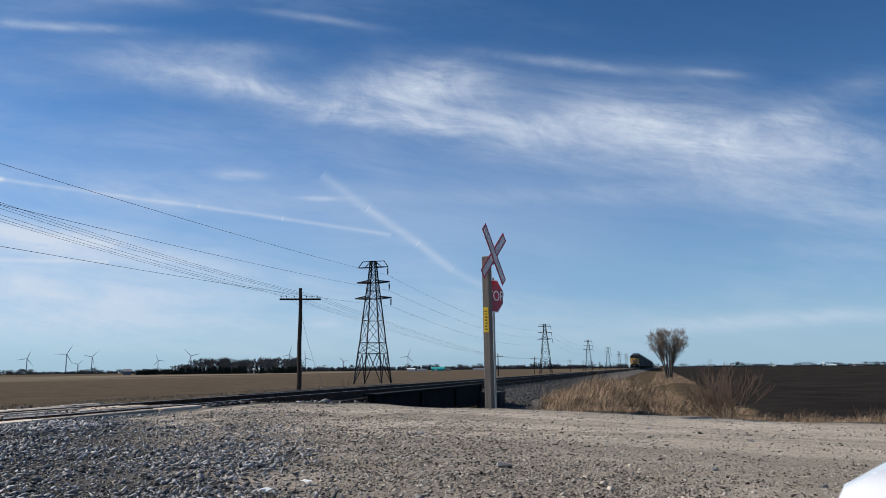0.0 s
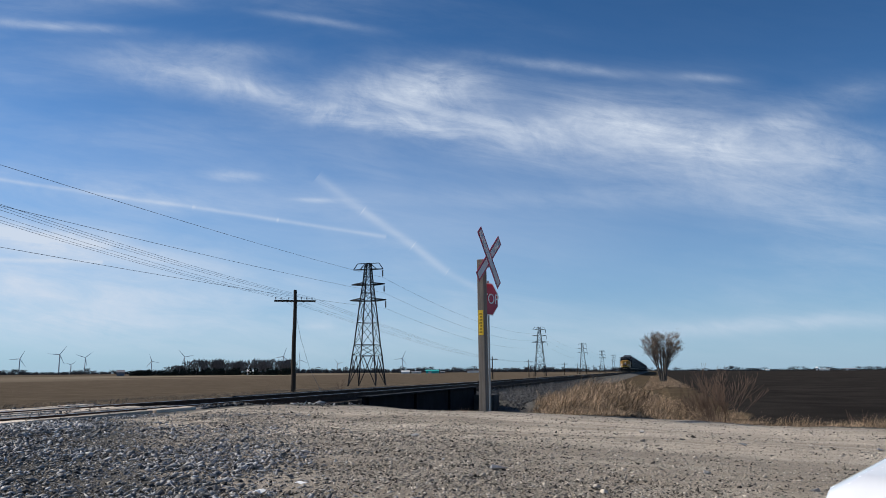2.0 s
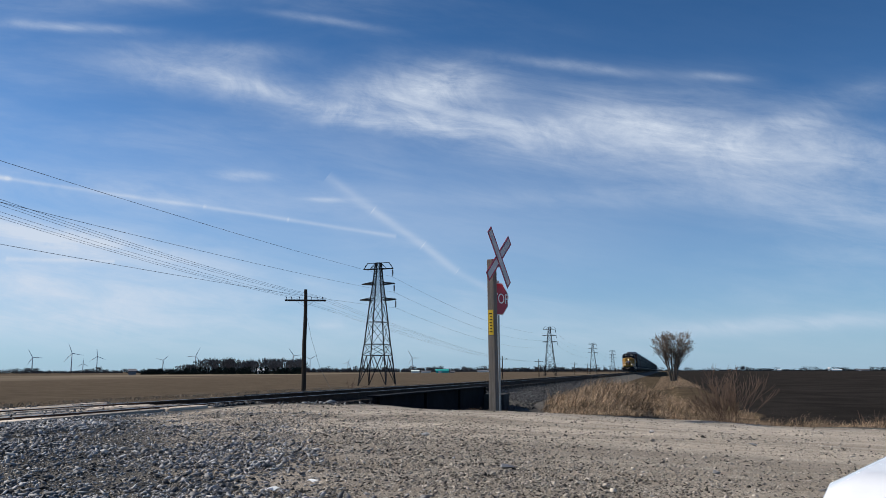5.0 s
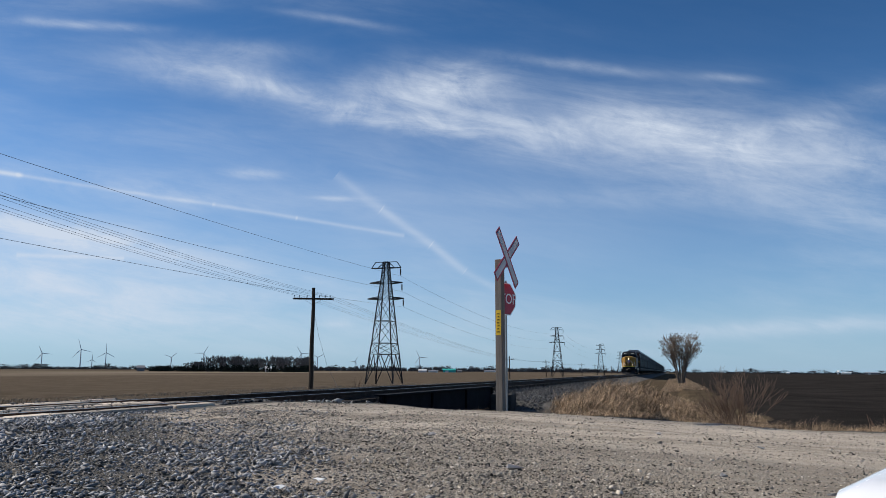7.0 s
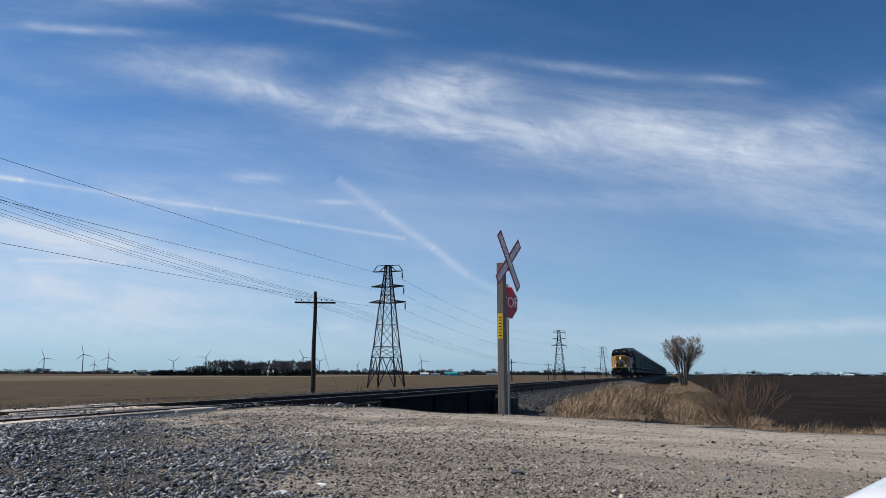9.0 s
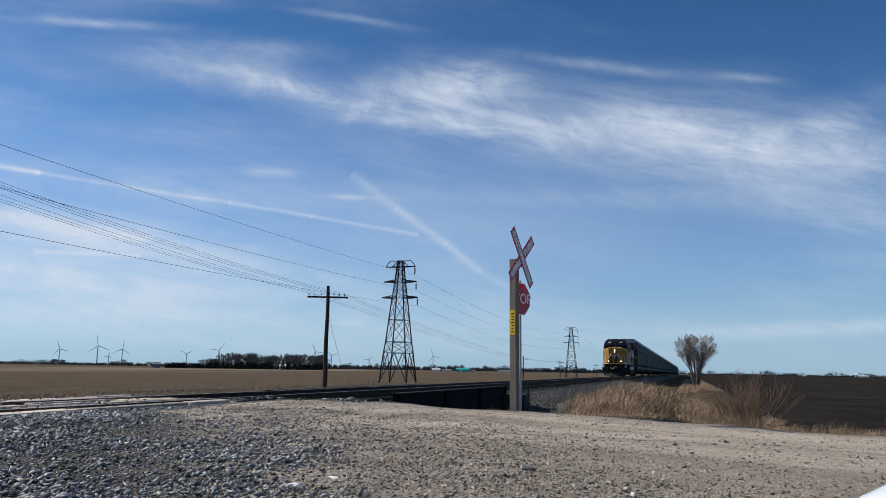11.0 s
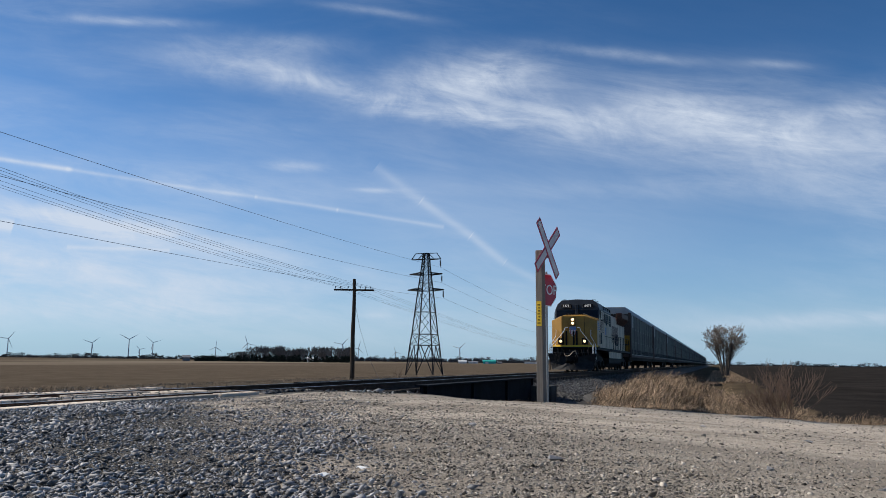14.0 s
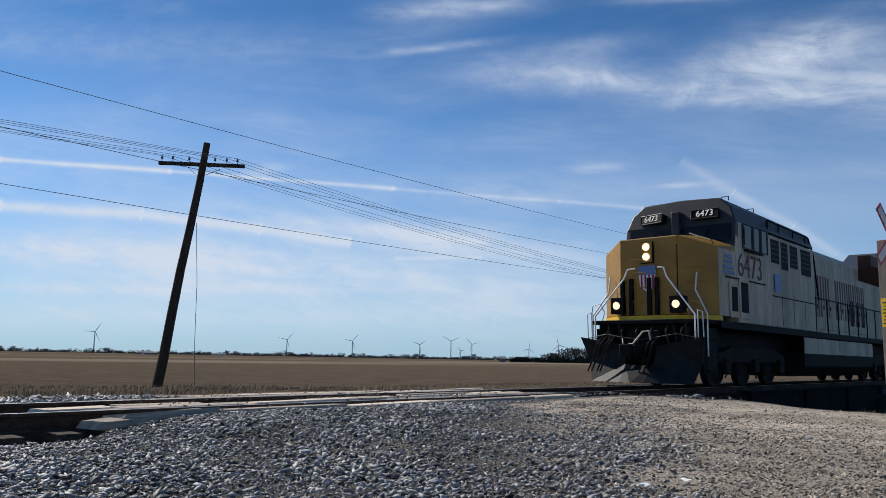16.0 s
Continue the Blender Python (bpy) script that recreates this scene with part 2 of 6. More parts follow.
YELLOW = principled("armour_yellow_paint", (0.35, 0.178, 0.018), 0.5, vary=0.22, scale=1.2, fine=30, bump=0.05)
GREY = principled("grey_paint", (0.55, 0.45, 0.335), 0.55, vary=0.34, scale=1.2, fine=14, bump=0.06, streak=(1, 1, 0.16))
DARKGREY = principled("dark_grey_paint", (0.024, 0.026, 0.03), 0.5, vary=0.3, scale=2, bump=0.05)
BLACK = principled("grimy_black_steel", (0.009, 0.009, 0.0095), 0.7, vary=0.4, scale=3, bump=0.2)
UNDER = principled("grimy_underframe", (0.018, 0.0165, 0.015), 0.75, vary=0.45, scale=3, bump=0.25)
RAILTOP = principled("worn_rail_steel", (0.35, 0.33, 0.31), 0.35, 1.0, vary=0.2, scale=20, bump=0.05)
RUST = principled("rusty_steel", (0.075, 0.045, 0.032), 0.85, vary=0.4, scale=8, bump=0.2)
GIRDER = principled("dark_girder_paint", (0.008, 0.009, 0.012), 0.9, vary=0.5, scale=2, bump=0.15)
PALE = principled("white_handrail_paint", (0.75, 0.75, 0.73), 0.5, vary=0.1, bump=0.02)
RED = principled("red_sheeting", (0.38, 0.012, 0.03), 0.4, vary=0.12, scale=4, bump=0.02)
WHITE = principled("white_sheeting", (0.78, 0.78, 0.76), 0.4, vary=0.06, scale=5, bump=0.02)
SIGNBACK = principled("aluminium_sheet", (0.3, 0.3, 0.3), 0.4, 0.8, vary=0.1)
LABELYELLOW = principled("yellow_label", (0.75, 0.48, 0.02), 0.5, vary=0.1, scale=10, bump=0.02)
POSTWOOD = principled("weathered_sawn_post", (0.2, 0.175, 0.15), 0.85, vary=0.22, scale=5, fine=40, bump=0.4, streak=(6, 6, 0.5))
POLEWOOD = principled("dark_creosoted_wood", (0.06, 0.045, 0.035), 0.9, vary=0.4, scale=4, fine=30, bump=0.5, streak=(5, 5, 0.4))
PLANK = principled("bleached_crossing_timber", (0.56, 0.475, 0.39), 0.9, vary=0.3, scale=3, fine=25, bump=0.5, streak=(6, 0.5, 6), pieces=True)
TIE = principled("old_tie_timber", (0.07, 0.058, 0.048), 0.95, vary=0.4, scale=5, bump=0.5, streak=(0.5, 6, 6))
STONE = principled("crushed_limestone", (0.26, 0.262, 0.268), 0.6, vary=0.25, scale=15, fine=120, bump=0.3, island=True, spread=(0.12, 1.85))
PYLON = principled("galvanised_dull_steel", (0.035, 0.037, 0.04), 0.7, 0.3, vary=0.25, scale=3, bump=0.05)
WIRE = principled("dark_wire", (0.2, 0.21, 0.225), 0.6, vary=0.1, bump=0)
GLASSY = principled("insulator_glaze", (0.1, 0.1, 0.11), 0.2, vary=0.1, bump=0)
STRAW = principled("dry_grass", (0.36, 0.262, 0.175), 0.9, vary=0.5, scale=0.9, fine=8, bump=0, island=True, spread=(0.18, 1.7))
TWIG = principled("bare_twigs", (0.14, 0.095, 0.072), 0.9, vary=0.3, scale=3, bump=0.1)
CROWN = principled("grey_brown_twigs", (0.2, 0.155, 0.125), 0.9, vary=0.3, scale=2, bump=0)
BARK = principled("grey_bark", (0.13, 0.11, 0.095), 0.95, vary=0.3, scale=4, bump=0.4, streak=(4, 4, 0.6))
RACK = principled("galvanised_rack_panels", (0.062, 0.068, 0.063), 0.6, 0.1, pieces=True, vary=0.3, scale=0.6, fine=9, bump=0.06, streak=(1, 1, 0.35))
RACKPOST = principled("galvanised_rack_posts", (0.13, 0.135, 0.13), 0.6, 0.1, vary=0.25, scale=1, bump=0.05)
RACKROOF = principled("pale_rack_roof", (0.32, 0.33, 0.335), 0.55, 0.3, vary=0.15, scale=0.8, bump=0.04)
RACKBROWN = principled("brown_rack_panels", (0.085, 0.06, 0.05), 0.65, vary=0.3, scale=0.6, fine=9, bump=0.06, streak=(1, 1, 0.35))
CARYELLOW = principled("flatcar_yellow_paint", (0.36, 0.195, 0.024), 0.6, vary=0.25, scale=1.0, bump=0.05)
CARWHITE = principled("white_car_paint", (0.8, 0.81, 0.83), 0.25, vary=0.03, scale=2, bump=0, coat=0.6)
TYRE = principled("tyre_rubber", (0.02, 0.02, 0.02), 0.9, vary=0.2)
TURBINE = principled("turbine_white", (0.5, 0.52, 0.55), 0.5, vary=0.05, bump=0)
CONIFER = principled("dark_conifers", (0.028, 0.034, 0.026), 0.95, vary=0.4, scale=0.3, bump=0, island=True)
FARTWIG = principled("far_bare_crowns", (0.16, 0.145, 0.135), 0.95, vary=0.25, scale=0.2, bump=0, island=True)
TEAL = principled("teal_roof_sheet", (0.03, 0.42, 0.36), 0.5, vary=0.1, scale=0.3, bump=0)
BARNWHITE = principled("white_barn_cladding", (0.72, 0.72, 0.7), 0.6, vary=0.08, scale=0.3, bump=0)
BARNGREY = principled("grey_barn_cladding", (0.2, 0.2, 0.21), 0.7, vary=0.15, scale=0.3, bump=0)
GLASS = dark_glass("cab_glass")
LAMP = glowing("headlight_glow", (1.0, 0.72, 0.4), 2.4)
DITCH = glowing("ditch_light_glow", (1.0, 0.7, 0.38), 2.0)
DIGIT = glowing("lit_number", (0.95, 0.97, 1.0), 0.55)
DIGITDARK = principled("number_faded_red", (0.15, 0.075, 0.07), 0.6, vary=0.1, bump=0)
BLUE = principled("faded_blue_decal", (0.12, 0.2, 0.4), 0.5, vary=0.1, bump=0)
LITTER = principled("white_litter", (0.75, 0.75, 0.74), 0.7, vary=0.08)


# ---- mesh helpers ----
class Geo:
    """Collects vertices and faces for one mesh."""

    def __init__(self):
        self.v, self.f = [], []

    def poly(self, pts, faces):
        n = len(self.v)
        self.v += [tuple(p) for p in pts]
        self.f += [tuple(i + n for i in f) for f in faces]
        return self

    def hexa(self, p):
        return self.poly(p, [(0, 3, 2, 1), (4, 5, 6, 7), (0, 1, 5, 4), (1, 2, 6, 5), (2, 3, 7, 6), (3, 0, 4, 7)])

    def box(self, x0, x1, y0, y1, z0, z1):
        return self.hexa([(x0, y0, z0), (x1, y0, z0), (x1, y1, z0), (x0, y1, z0), (x0, y0, z1), (x1, y0, z1), (x1, y1, z1), (x0, y1, z1)])

    def beam(self, a, b, w, h=None, up=(0, 0, 1)):
        a, b, h = Vector(a), Vector(b), h or w
        d = (b - a).normalized()
        up = Vector(up) if abs(d.dot(Vector(up))) < 0.95 else Vector((1, 0, 0))
        s = d.cross(up).normalized()
        u = s.cross(d)
        s, u = s * w / 2, u * h / 2
        return self.hexa([a - s - u, a + s - u, a + s + u, a - s + u, b - s - u, b + s - u, b + s + u, b - s + u])

    def tube(self, a, b, r, r2=None, n=8):
        a, b, r2 = Vector(a), Vector(b), r if r2 is None else r2
        d = (b - a).normalized()
        s = d.orthogonal().normalized()
        u = d.cross(s)
        ring = [s * math.cos(2 * math.pi * i / n) + u * math.sin(2 * math.pi * i / n) for i in range(n)]
        pts = [a + q * r for q in ring] + [b + q * r2 for q in ring]
        return self.poly(pts, [(i, (i + 1) % n, n + (i + 1) % n, n + i) for i in range(n)] + [tuple(range(n - 1, -1, -1)), tuple(range(n, 2 * n))])

    def path(self, pts, r, n=6):
        """A bent tube through points, as one connected skin."""
        pts = [Vector(p) for p in pts]
        rings, ref = [], None
        for i, p in enumerate(pts):
            d = (pts[min(i + 1, len(pts) - 1)] - pts[max(i - 1, 0)]).normalized()
            ref = d.orthogonal().normalized() if ref is None else (ref - d * ref.dot(d)).normalized()
            o = d.cross(ref)
            rings += [p + (ref * math.cos(2 * math.pi * k / n) + o * math.sin(2 * math.pi * k / n)) * r for k in range(n)]
        m = len(pts)
        side = [(i * n + k, i * n + (k + 1) % n, (i + 1) * n + (k + 1) % n, (i + 1) * n + k) for i in range(m - 1) for k in range(n)]
        return self.poly(rings, side + [tuple(range(n - 1, -1, -1)), tuple(range((m - 1) * n, m * n))])

    def taper(self, pts, radii, n=10):
        self.path(pts, 1.0, n)
        k = len(self.v) - len(pts) * n
        for i, (p, r) in enumerate(zip(pts, radii)):
            for j in range(k + i * n, k + (i + 1) * n):
                self.v[j] = tuple(Vector(p) + (Vector(self.v[j]) - Vector(p)) * r)
        return self

    def prism(self, outline, y0, y1, axis="y"):
        """An outline of (u, v) pairs pushed along an axis: y takes (x, z), x takes (y, z), z takes (x, y)."""
        n = len(outline)
        place = {"y": lambda u, v, w: (u, w, v), "x": lambda u, v, w: (w, u, v), "z": lambda u, v, w: (u, v, w)}[axis]
        pts = [place(u, v, y0) for u, v in outline] + [place(u, v, y1) for u, v in outline]
        return self.poly(pts, [(i, (i + 1) % n, n + (i + 1) % n, n + i) for i in range(n)] + [tuple(range(n - 1, -1, -1)), tuple(range(n, 2 * n))])

    def mesh(self, name):
        me = bpy.data.meshes.new(name)
        me.from_pydata(self.v, [], self.f)
        bm = bmesh.new()
        bm.from_mesh(me)
        bmesh.ops.recalc_face_normals(bm, faces=bm.faces)
        bm.to_mesh(me)
        bm.free()
        return me


def quick_mesh(name, v, f):
    me = bpy.data.meshes.new(name)
    me.from_pydata(v, [], f)
    return me


def part(name, geo, material, parent=None, label="", bevel=0.0, at=None, smooth=False):
    me = geo.mesh(name) if isinstance(geo, Geo) else geo
    if not me.materials:
        me.materials.append(material)
    ob = new(name, me)
    if parent:
        ob.parent = parent
    if at is not None:
        ob.matrix_basis = at
    if label:
        ob["label"] = label
    if bevel:
        b = ob.modifiers.new("bevel", "BEVEL")
        b.width, b.segments, b.limit_method = bevel, 2, "ANGLE"
    if smooth:
        for p in me.polygons:
            p.use_smooth = True
    return ob


def thing(name, m, label, category, group="", kind=""):
    ob = new(name)
    ob.empty_display_size = 0.2
    ob.matrix_basis = m
    return tagged(ob, label, category, group, kind)


# ---- ground ----
TX = -8.85           # the track's centre line; rail tops at height 0
ROAD_Y0, ROAD_Y1 = 7.6, 13.65


def sstep(a, b, v):
    t = np.clip((v - a) / (b - a), 0, 1)
    return t * t * (3 - 2 * t)


def lerp(a, b, t):
    return a + (b - a) * t


def height(x, y):
    """Ground height at numpy arrays x, y."""
    x, y = np.asarray(x, float), np.asarray(y, float)
    # approach ground: from the rails' height gently down to the right
    pad = np.interp(x, [-60, -30, -22, -15, -11.5, -7.0, -3.0, 3.2, 11, 60], [-1.3, -0.9, -0.4, -0.3, -0.1, -0.05, -0.14, -0.34, -0.55, -0.85])
    # open country
    field = np.interp(x, [-4000, -200, -41, -24, -15.5, -12, 2, 11, 4000], [-1.65, -1.65, -1.5, -0.78, -0.7, -0.73, -0.95, -1.05, -1.2])
    # embankment along the track
    off = np.abs(x - TX)
    bank = -0.24 - np.clip(off - 2.1, 0, None) * 0.5
    right = np.interp(off, [0, 1.25, 1.6, 3.9, 7.5, 11.5], [-0.3, -0.32, -0.48, -0.82, -0.66, -1.0])
    beyond = np.interp(off, [0, 1.25, 1.6, 2.6, 5.5, 9.0, 11.5], [-0.3, -0.32, -0.42, -0.62, -1.05, -1.12, -1.05])
    right = lerp(right, beyond, sstep(27, 46, y + 1.5 * (x - TX - 5)))
    field = np.where(x > TX, np.minimum(field, lerp(field, right, (off < 9.5) * sstep(27, 46, y))), field)
    land = np.maximum(field, np.where(x > TX, np.where(off < 11.5, right, -9), bank))
    # drain that passes under the bridge
    drain = sstep(15.9, 19, y) * (1 - sstep(29.5, 32.5, y)) * (1 - sstep(-4.6, -2.6, x))
    land = land - drain * (2.1 + land * 0.6) * np.where(x > TX - 4, 1, np.exp(-np.clip(TX - 4 - x, 0, None) / 6))
    # grassy hump beside the bank
    hump = np.exp(-((x + 2.1) / np.where(x < -2.1, 1.3, 2.0)) ** 2 - ((y - 30) / np.where(y < 30, 10.5, 8.0)) ** 2)
    land = land + 0.62 * hump
    w = 1 - sstep(13.8, 16.4, y + 0.25 * np.sin(x * 1.3))
    z = lerp(land, pad, w)
    # the bed lies open where the planks stop
    z = z - 0.3 * (1 - sstep(3.5, 4.3, y + 0.5 * (x - TX))) * (1 - sstep(1.15, 1.75, np.abs(x - TX))) * sstep(-40, -20, y)
    # loose gravel heaped beside the planks and at the bridge end
    z = z + 0.06 * np.exp(-((x + 6.3) / 1.2) ** 2 - ((y - 6.5) / 3.0) ** 2) - 0.16 * (1 - sstep(2.9, 4.5, y)) * np.exp(-((x + 7.2) / 1.5) ** 2) + 0.16 * np.exp(-((x + 6.5) / 0.8) ** 2 - ((y - 16.4) / 1.1) ** 2)
    # gentle unevenness near the road
    swell = np.zeros_like(z)
    for fx, fy, a, ph in ((0.55, 0.3, 0.02, 0), (0.9, -1.3, 0.012, 1), (2.1, 1.7, 0.008, 2), (-3.1, 2.3, 0.005, 4)):
        swell = swell + a * np.sin(fx * x + fy * y + ph)
    calm = np.where(np.abs(x - TX) < 3, 0.2, 1.0) * (1 - sstep(30, 38, np.abs(x))) * (1 - sstep(65, 78, y)) * sstep(-12, -5, y)
    return z + swell * calm


def edge_line(x, y):
    """Above 0 on the worn dirt road, below 0 on the loose gravel beside it."""
    return (y - 3.6 + 1.146 * x) / 1.52


def hz(x, y):
    return float(height(x, y))


def axis_steps(spec):
    out = []
    for a, b, s in spec:
        out += list(np.arange(a, b, s))
    return np.array(out + [spec[-1][1]])


def build_ground():
    xs = axis_steps([(-4500, -600, 260), (-600, -120, 40), (-120, -40, 5), (-40, -20, 0.8), (-20, 12, 0.25), (12, 40, 1.0), (40, 120, 6), (120, 600, 40), (600, 4500, 260)])
    ys = axis_steps([(-600, -60, 60), (-60, -6, 3), (-6, 3, 0.6), (3, 40, 0.25), (40, 80, 0.8), (80, 200, 4), (200, 700, 25), (700, 4700, 250)])
    X, Y = np.meshgrid(xs, ys)
    Z = height(X, Y)
    rng = np.random.RandomState(4)
    near = (np.abs(X) < 40) & (Y < 80) & (Y > -6)
    Z = Z + np.where(near, rng.normal(0, 0.003, X.shape), 0)
    ny, nx = X.shape
    v = np.stack([X.ravel(), Y.ravel(), Z.ravel()], 1)
    i = np.arange((ny - 1) * (nx - 1))
    r, c = i // (nx - 1), i % (nx - 1)
    a = r * nx + c
    f = np.stack([a, a + 1, a + 1 + nx, a + nx], 1)
    me = quick_mesh("ground", v.tolist(), f.tolist())
    for p in me.polygons:
        p.use_smooth = True
    # which cover lies where
    x, y = X.ravel(), Y.ravel()
    road = sstep(-3.2, 0.0, edge_line(x, y)) * (1 - sstep(ROAD_Y1 - 0.25, ROAD_Y1 + 0.5, y)) * sstep(TX + 0.6, TX + 2.4, x)
    road = np.maximum(road, sstep(4.6, 6.2, y) * (1 - sstep(12.4, 13.4, y)) * sstep(-16.5, -14.0, x) * (1 - sstep(TX + 0.9, TX + 1.3, x)))
    worn = np.exp(-((y - 10.6 - 0.1 * x) / 2.6) ** 4)
    gravel = (1 - sstep(13.9, 14.9, y)) * sstep(-16.5, -14.5, x)
    track = 1 - sstep(3.4, 4.6, np.abs(x - TX - 0.2))
    soil = sstep(2.2, 3.6, x + 0.3 * np.sin(y * 0.8)) * sstep(15.6, 17.4, y)
    # the drain and its banks take the same dark tone as the field
    soil = np.maximum(soil, sstep(14.6, 16.0, y) * (1 - sstep(29, 32, y)) * (1 - sstep(-3.2, -1.2, x)) * sstep(TX - 4, TX - 2, x))
    stubble = sstep(-15.0, -17.0, x)
    for name, w in (("road", road), ("gravel", np.maximum(gravel, track * (1 - sstep(16.5, 18, y) * (1 - sstep(29, 31, y))))), ("soil", soil), ("stubble", stubble), ("worn", worn)):
        at = me.attributes.new(name, "FLOAT", "POINT")
        at.data.foreach_set("value", w.astype(np.float32))
    ob = new("ground", me)
    me.materials.append(ground_material())
    return tagged(ob, "flat farmland with a gravel verge, dirt road and fields", "ground", kind="structure")


def ground_material():
    m = bpy.data.materials.new("open_ground")
    m.use_nodes = True
    k = Nodes(m.node_tree)
    pos = k.add("ShaderNodeTexCoord").outputs["Object"]

    def cover(name, spread, lo=0.35, hi=0.65):
        a = k.add("ShaderNodeAttribute")
        a.attribute_name = name
        n = a.outputs["Fac"]
        w = k.math("ADD", n, k.math("MULTIPLY", k.math("SUBTRACT", k.noise(pos, 1.1, 6, 0.65, 0.0, len(name)), 0.5), spread))
        return k.ramp(w, lo, hi)

    def tone(a, b, c, s1, s2, seed):
        col = k.mix(k.ramp(k.noise(pos, s1, 6, 0.6, 0.3, seed), 0.3, 0.7), a, b)
        return k.mix(k.ramp(k.noise(pos, s2, 4, 0.7, 0.0, seed + 1), 0.5, 0.75), col, c)

    grass = tone((0.075, 0.056, 0.037), (0.125, 0.096, 0.064), (0.035, 0.027, 0.019), 0.6, 14, 1)
    gravel = tone((0.1, 0.096, 0.09), (0.2, 0.187, 0.168), (0.04, 0.04, 0.04), 1.6, 38, 3)
    dirt = tone((0.55, 0.477, 0.392), (0.68, 0.594, 0.492), (0.25, 0.213, 0.175), 0.7, 26, 5)
    stony = tone((0.36, 0.314, 0.26), (0.49, 0.433, 0.362), (0.12, 0.105, 0.09), 1.1, 30, 7)
    dirt = k.mix(cover("worn", 0.9, 0.2, 0.8), stony, dirt)
    rut = k.add("ShaderNodeMapping")
    rut.inputs["Scale"].default_value = (0.12, 1.6, 1)
    k.put(rut.inputs[0], pos)
    dirt = k.mix(k.math("MULTIPLY", k.ramp(k.noise(rut.outputs[0], 1.6, 6, 0.62, 0.3, 9), 0.42, 0.66), 0.7), dirt, (0.31, 0.262, 0.21))
    soil = tone((0.022, 0.02, 0.019), (0.038, 0.034, 0.031), (0.016, 0.014, 0.013), 0.25, 9, 11)
    far = k.add("ShaderNodeMapping")
    far.inputs["Scale"].default_value = (0.004, 0.05, 1)
    k.put(far.inputs[0], pos)
    soil = k.mix(k.math("MULTIPLY", k.ramp(k.noise(far.outputs[0], 1.0, 5, 0.6, 0.3, 13), 0.62, 0.72), 0.5), soil, (0.2, 0.17, 0.14))
    stub = tone((0.095, 0.074, 0.054), (0.135, 0.108, 0.08), (0.045, 0.036, 0.027), 0.4, 5, 15)
    strip = k.add("ShaderNodeMapping")
    strip.inputs["Scale"].default_value = (0.006, 0.0015, 1)
    k.put(strip.inputs[0], pos)
    stub = k.mix(k.math("MULTIPLY", k.ramp(k.noise(strip.outputs[0], 1.0, 3, 0.5, 0.2, 17), 0.55, 0.65), 0.6), stub, (0.27, 0.225, 0.17))
    col = k.mix(cover("stubble", 0.6), grass, stub)
    col = k.mix(cover("soil", 0.7), col, soil)
    col = k.mix(cover("gravel", 0.9), col, gravel)
    col = k.mix(cover("road", 0.9), col, dirt)
    b = k.add("ShaderNodeBsdfPrincipled")
    k.put(b.inputs["Base Color"], col)
    b.inputs["Roughness"].default_value = 0.95
    b.inputs["Specular IOR Level"].default_value = 0.0
    bp = k.add("ShaderNodeBump")
    bp.inputs["Strength"].default_value, bp.inputs["Distance"].default_value = 1.0, 0.05
    k.put(bp.inputs["Height"], k.math("ADD", k.noise(pos, 34, 5, 0.7, 0, 21), k.math("MULTIPLY", k.noise(pos, 5, 4, 0.6, 0, 22), 1.5)))
    k.put(b.inputs["Normal"], bp.outputs[0])
    k.put(k.add("ShaderNodeOutputMaterial").inputs[0], b.outputs[0])
    return m


build_ground()


# ---- track ----
def build_track():
    track = thing("railway_track", pose(TX, 0, 0), "single railway track with dark rails on old timber ties", "railway", kind="structure")
    for name, side in (("rail", -1), ("rail", 1)):
        x = side * 0.754
        prof = [(-0.075, -0.175), (0.075, -0.175), (0.075, -0.16), (0.012, -0.14), (0.012, -0.045), (0.037, -0.035), (0.037, -0.003), (-0.037, -0.003), (-0.037, -0.035), (-0.012, -0.045), (-0.012, -0.14), (-0.075, -0.16)]
        rail = part(name, Geo().prism([(x + u, v) for u, v in prof], -80, 2400), RUST, track)
        part("rail_head", Geo().box(x - 0.03, x + 0.03, -80, 2400, -0.004, 0.0), RAILTOP, rail, "worn bright running surface")
    tie_me = Geo().box(-1.3, 1.3, -0.115, 0.115, -0.34, -0.178).mesh("tie")
    tie_me.materials.append(TIE)
    rng = random.Random(5)
    for i in range(300):
        y = -14 + i * 0.52
        if 4.2 < y < 12.7:
            continue
        part("tie", tie_me, TIE, track, at=pose(rng.uniform(-0.04, 0.04), y, rng.uniform(-0.01, 0.005), 0, 0, rng.uniform(-1, 1)))
    far = Geo()
    for i in range(1500):
        far.box(-1.3, 1.3, 142 + i * 0.52, 142.23 + i * 0.52, -0.34, -0.178)
    tagged(part("far_ties", far, TIE, track), kind="stuff")
    return track


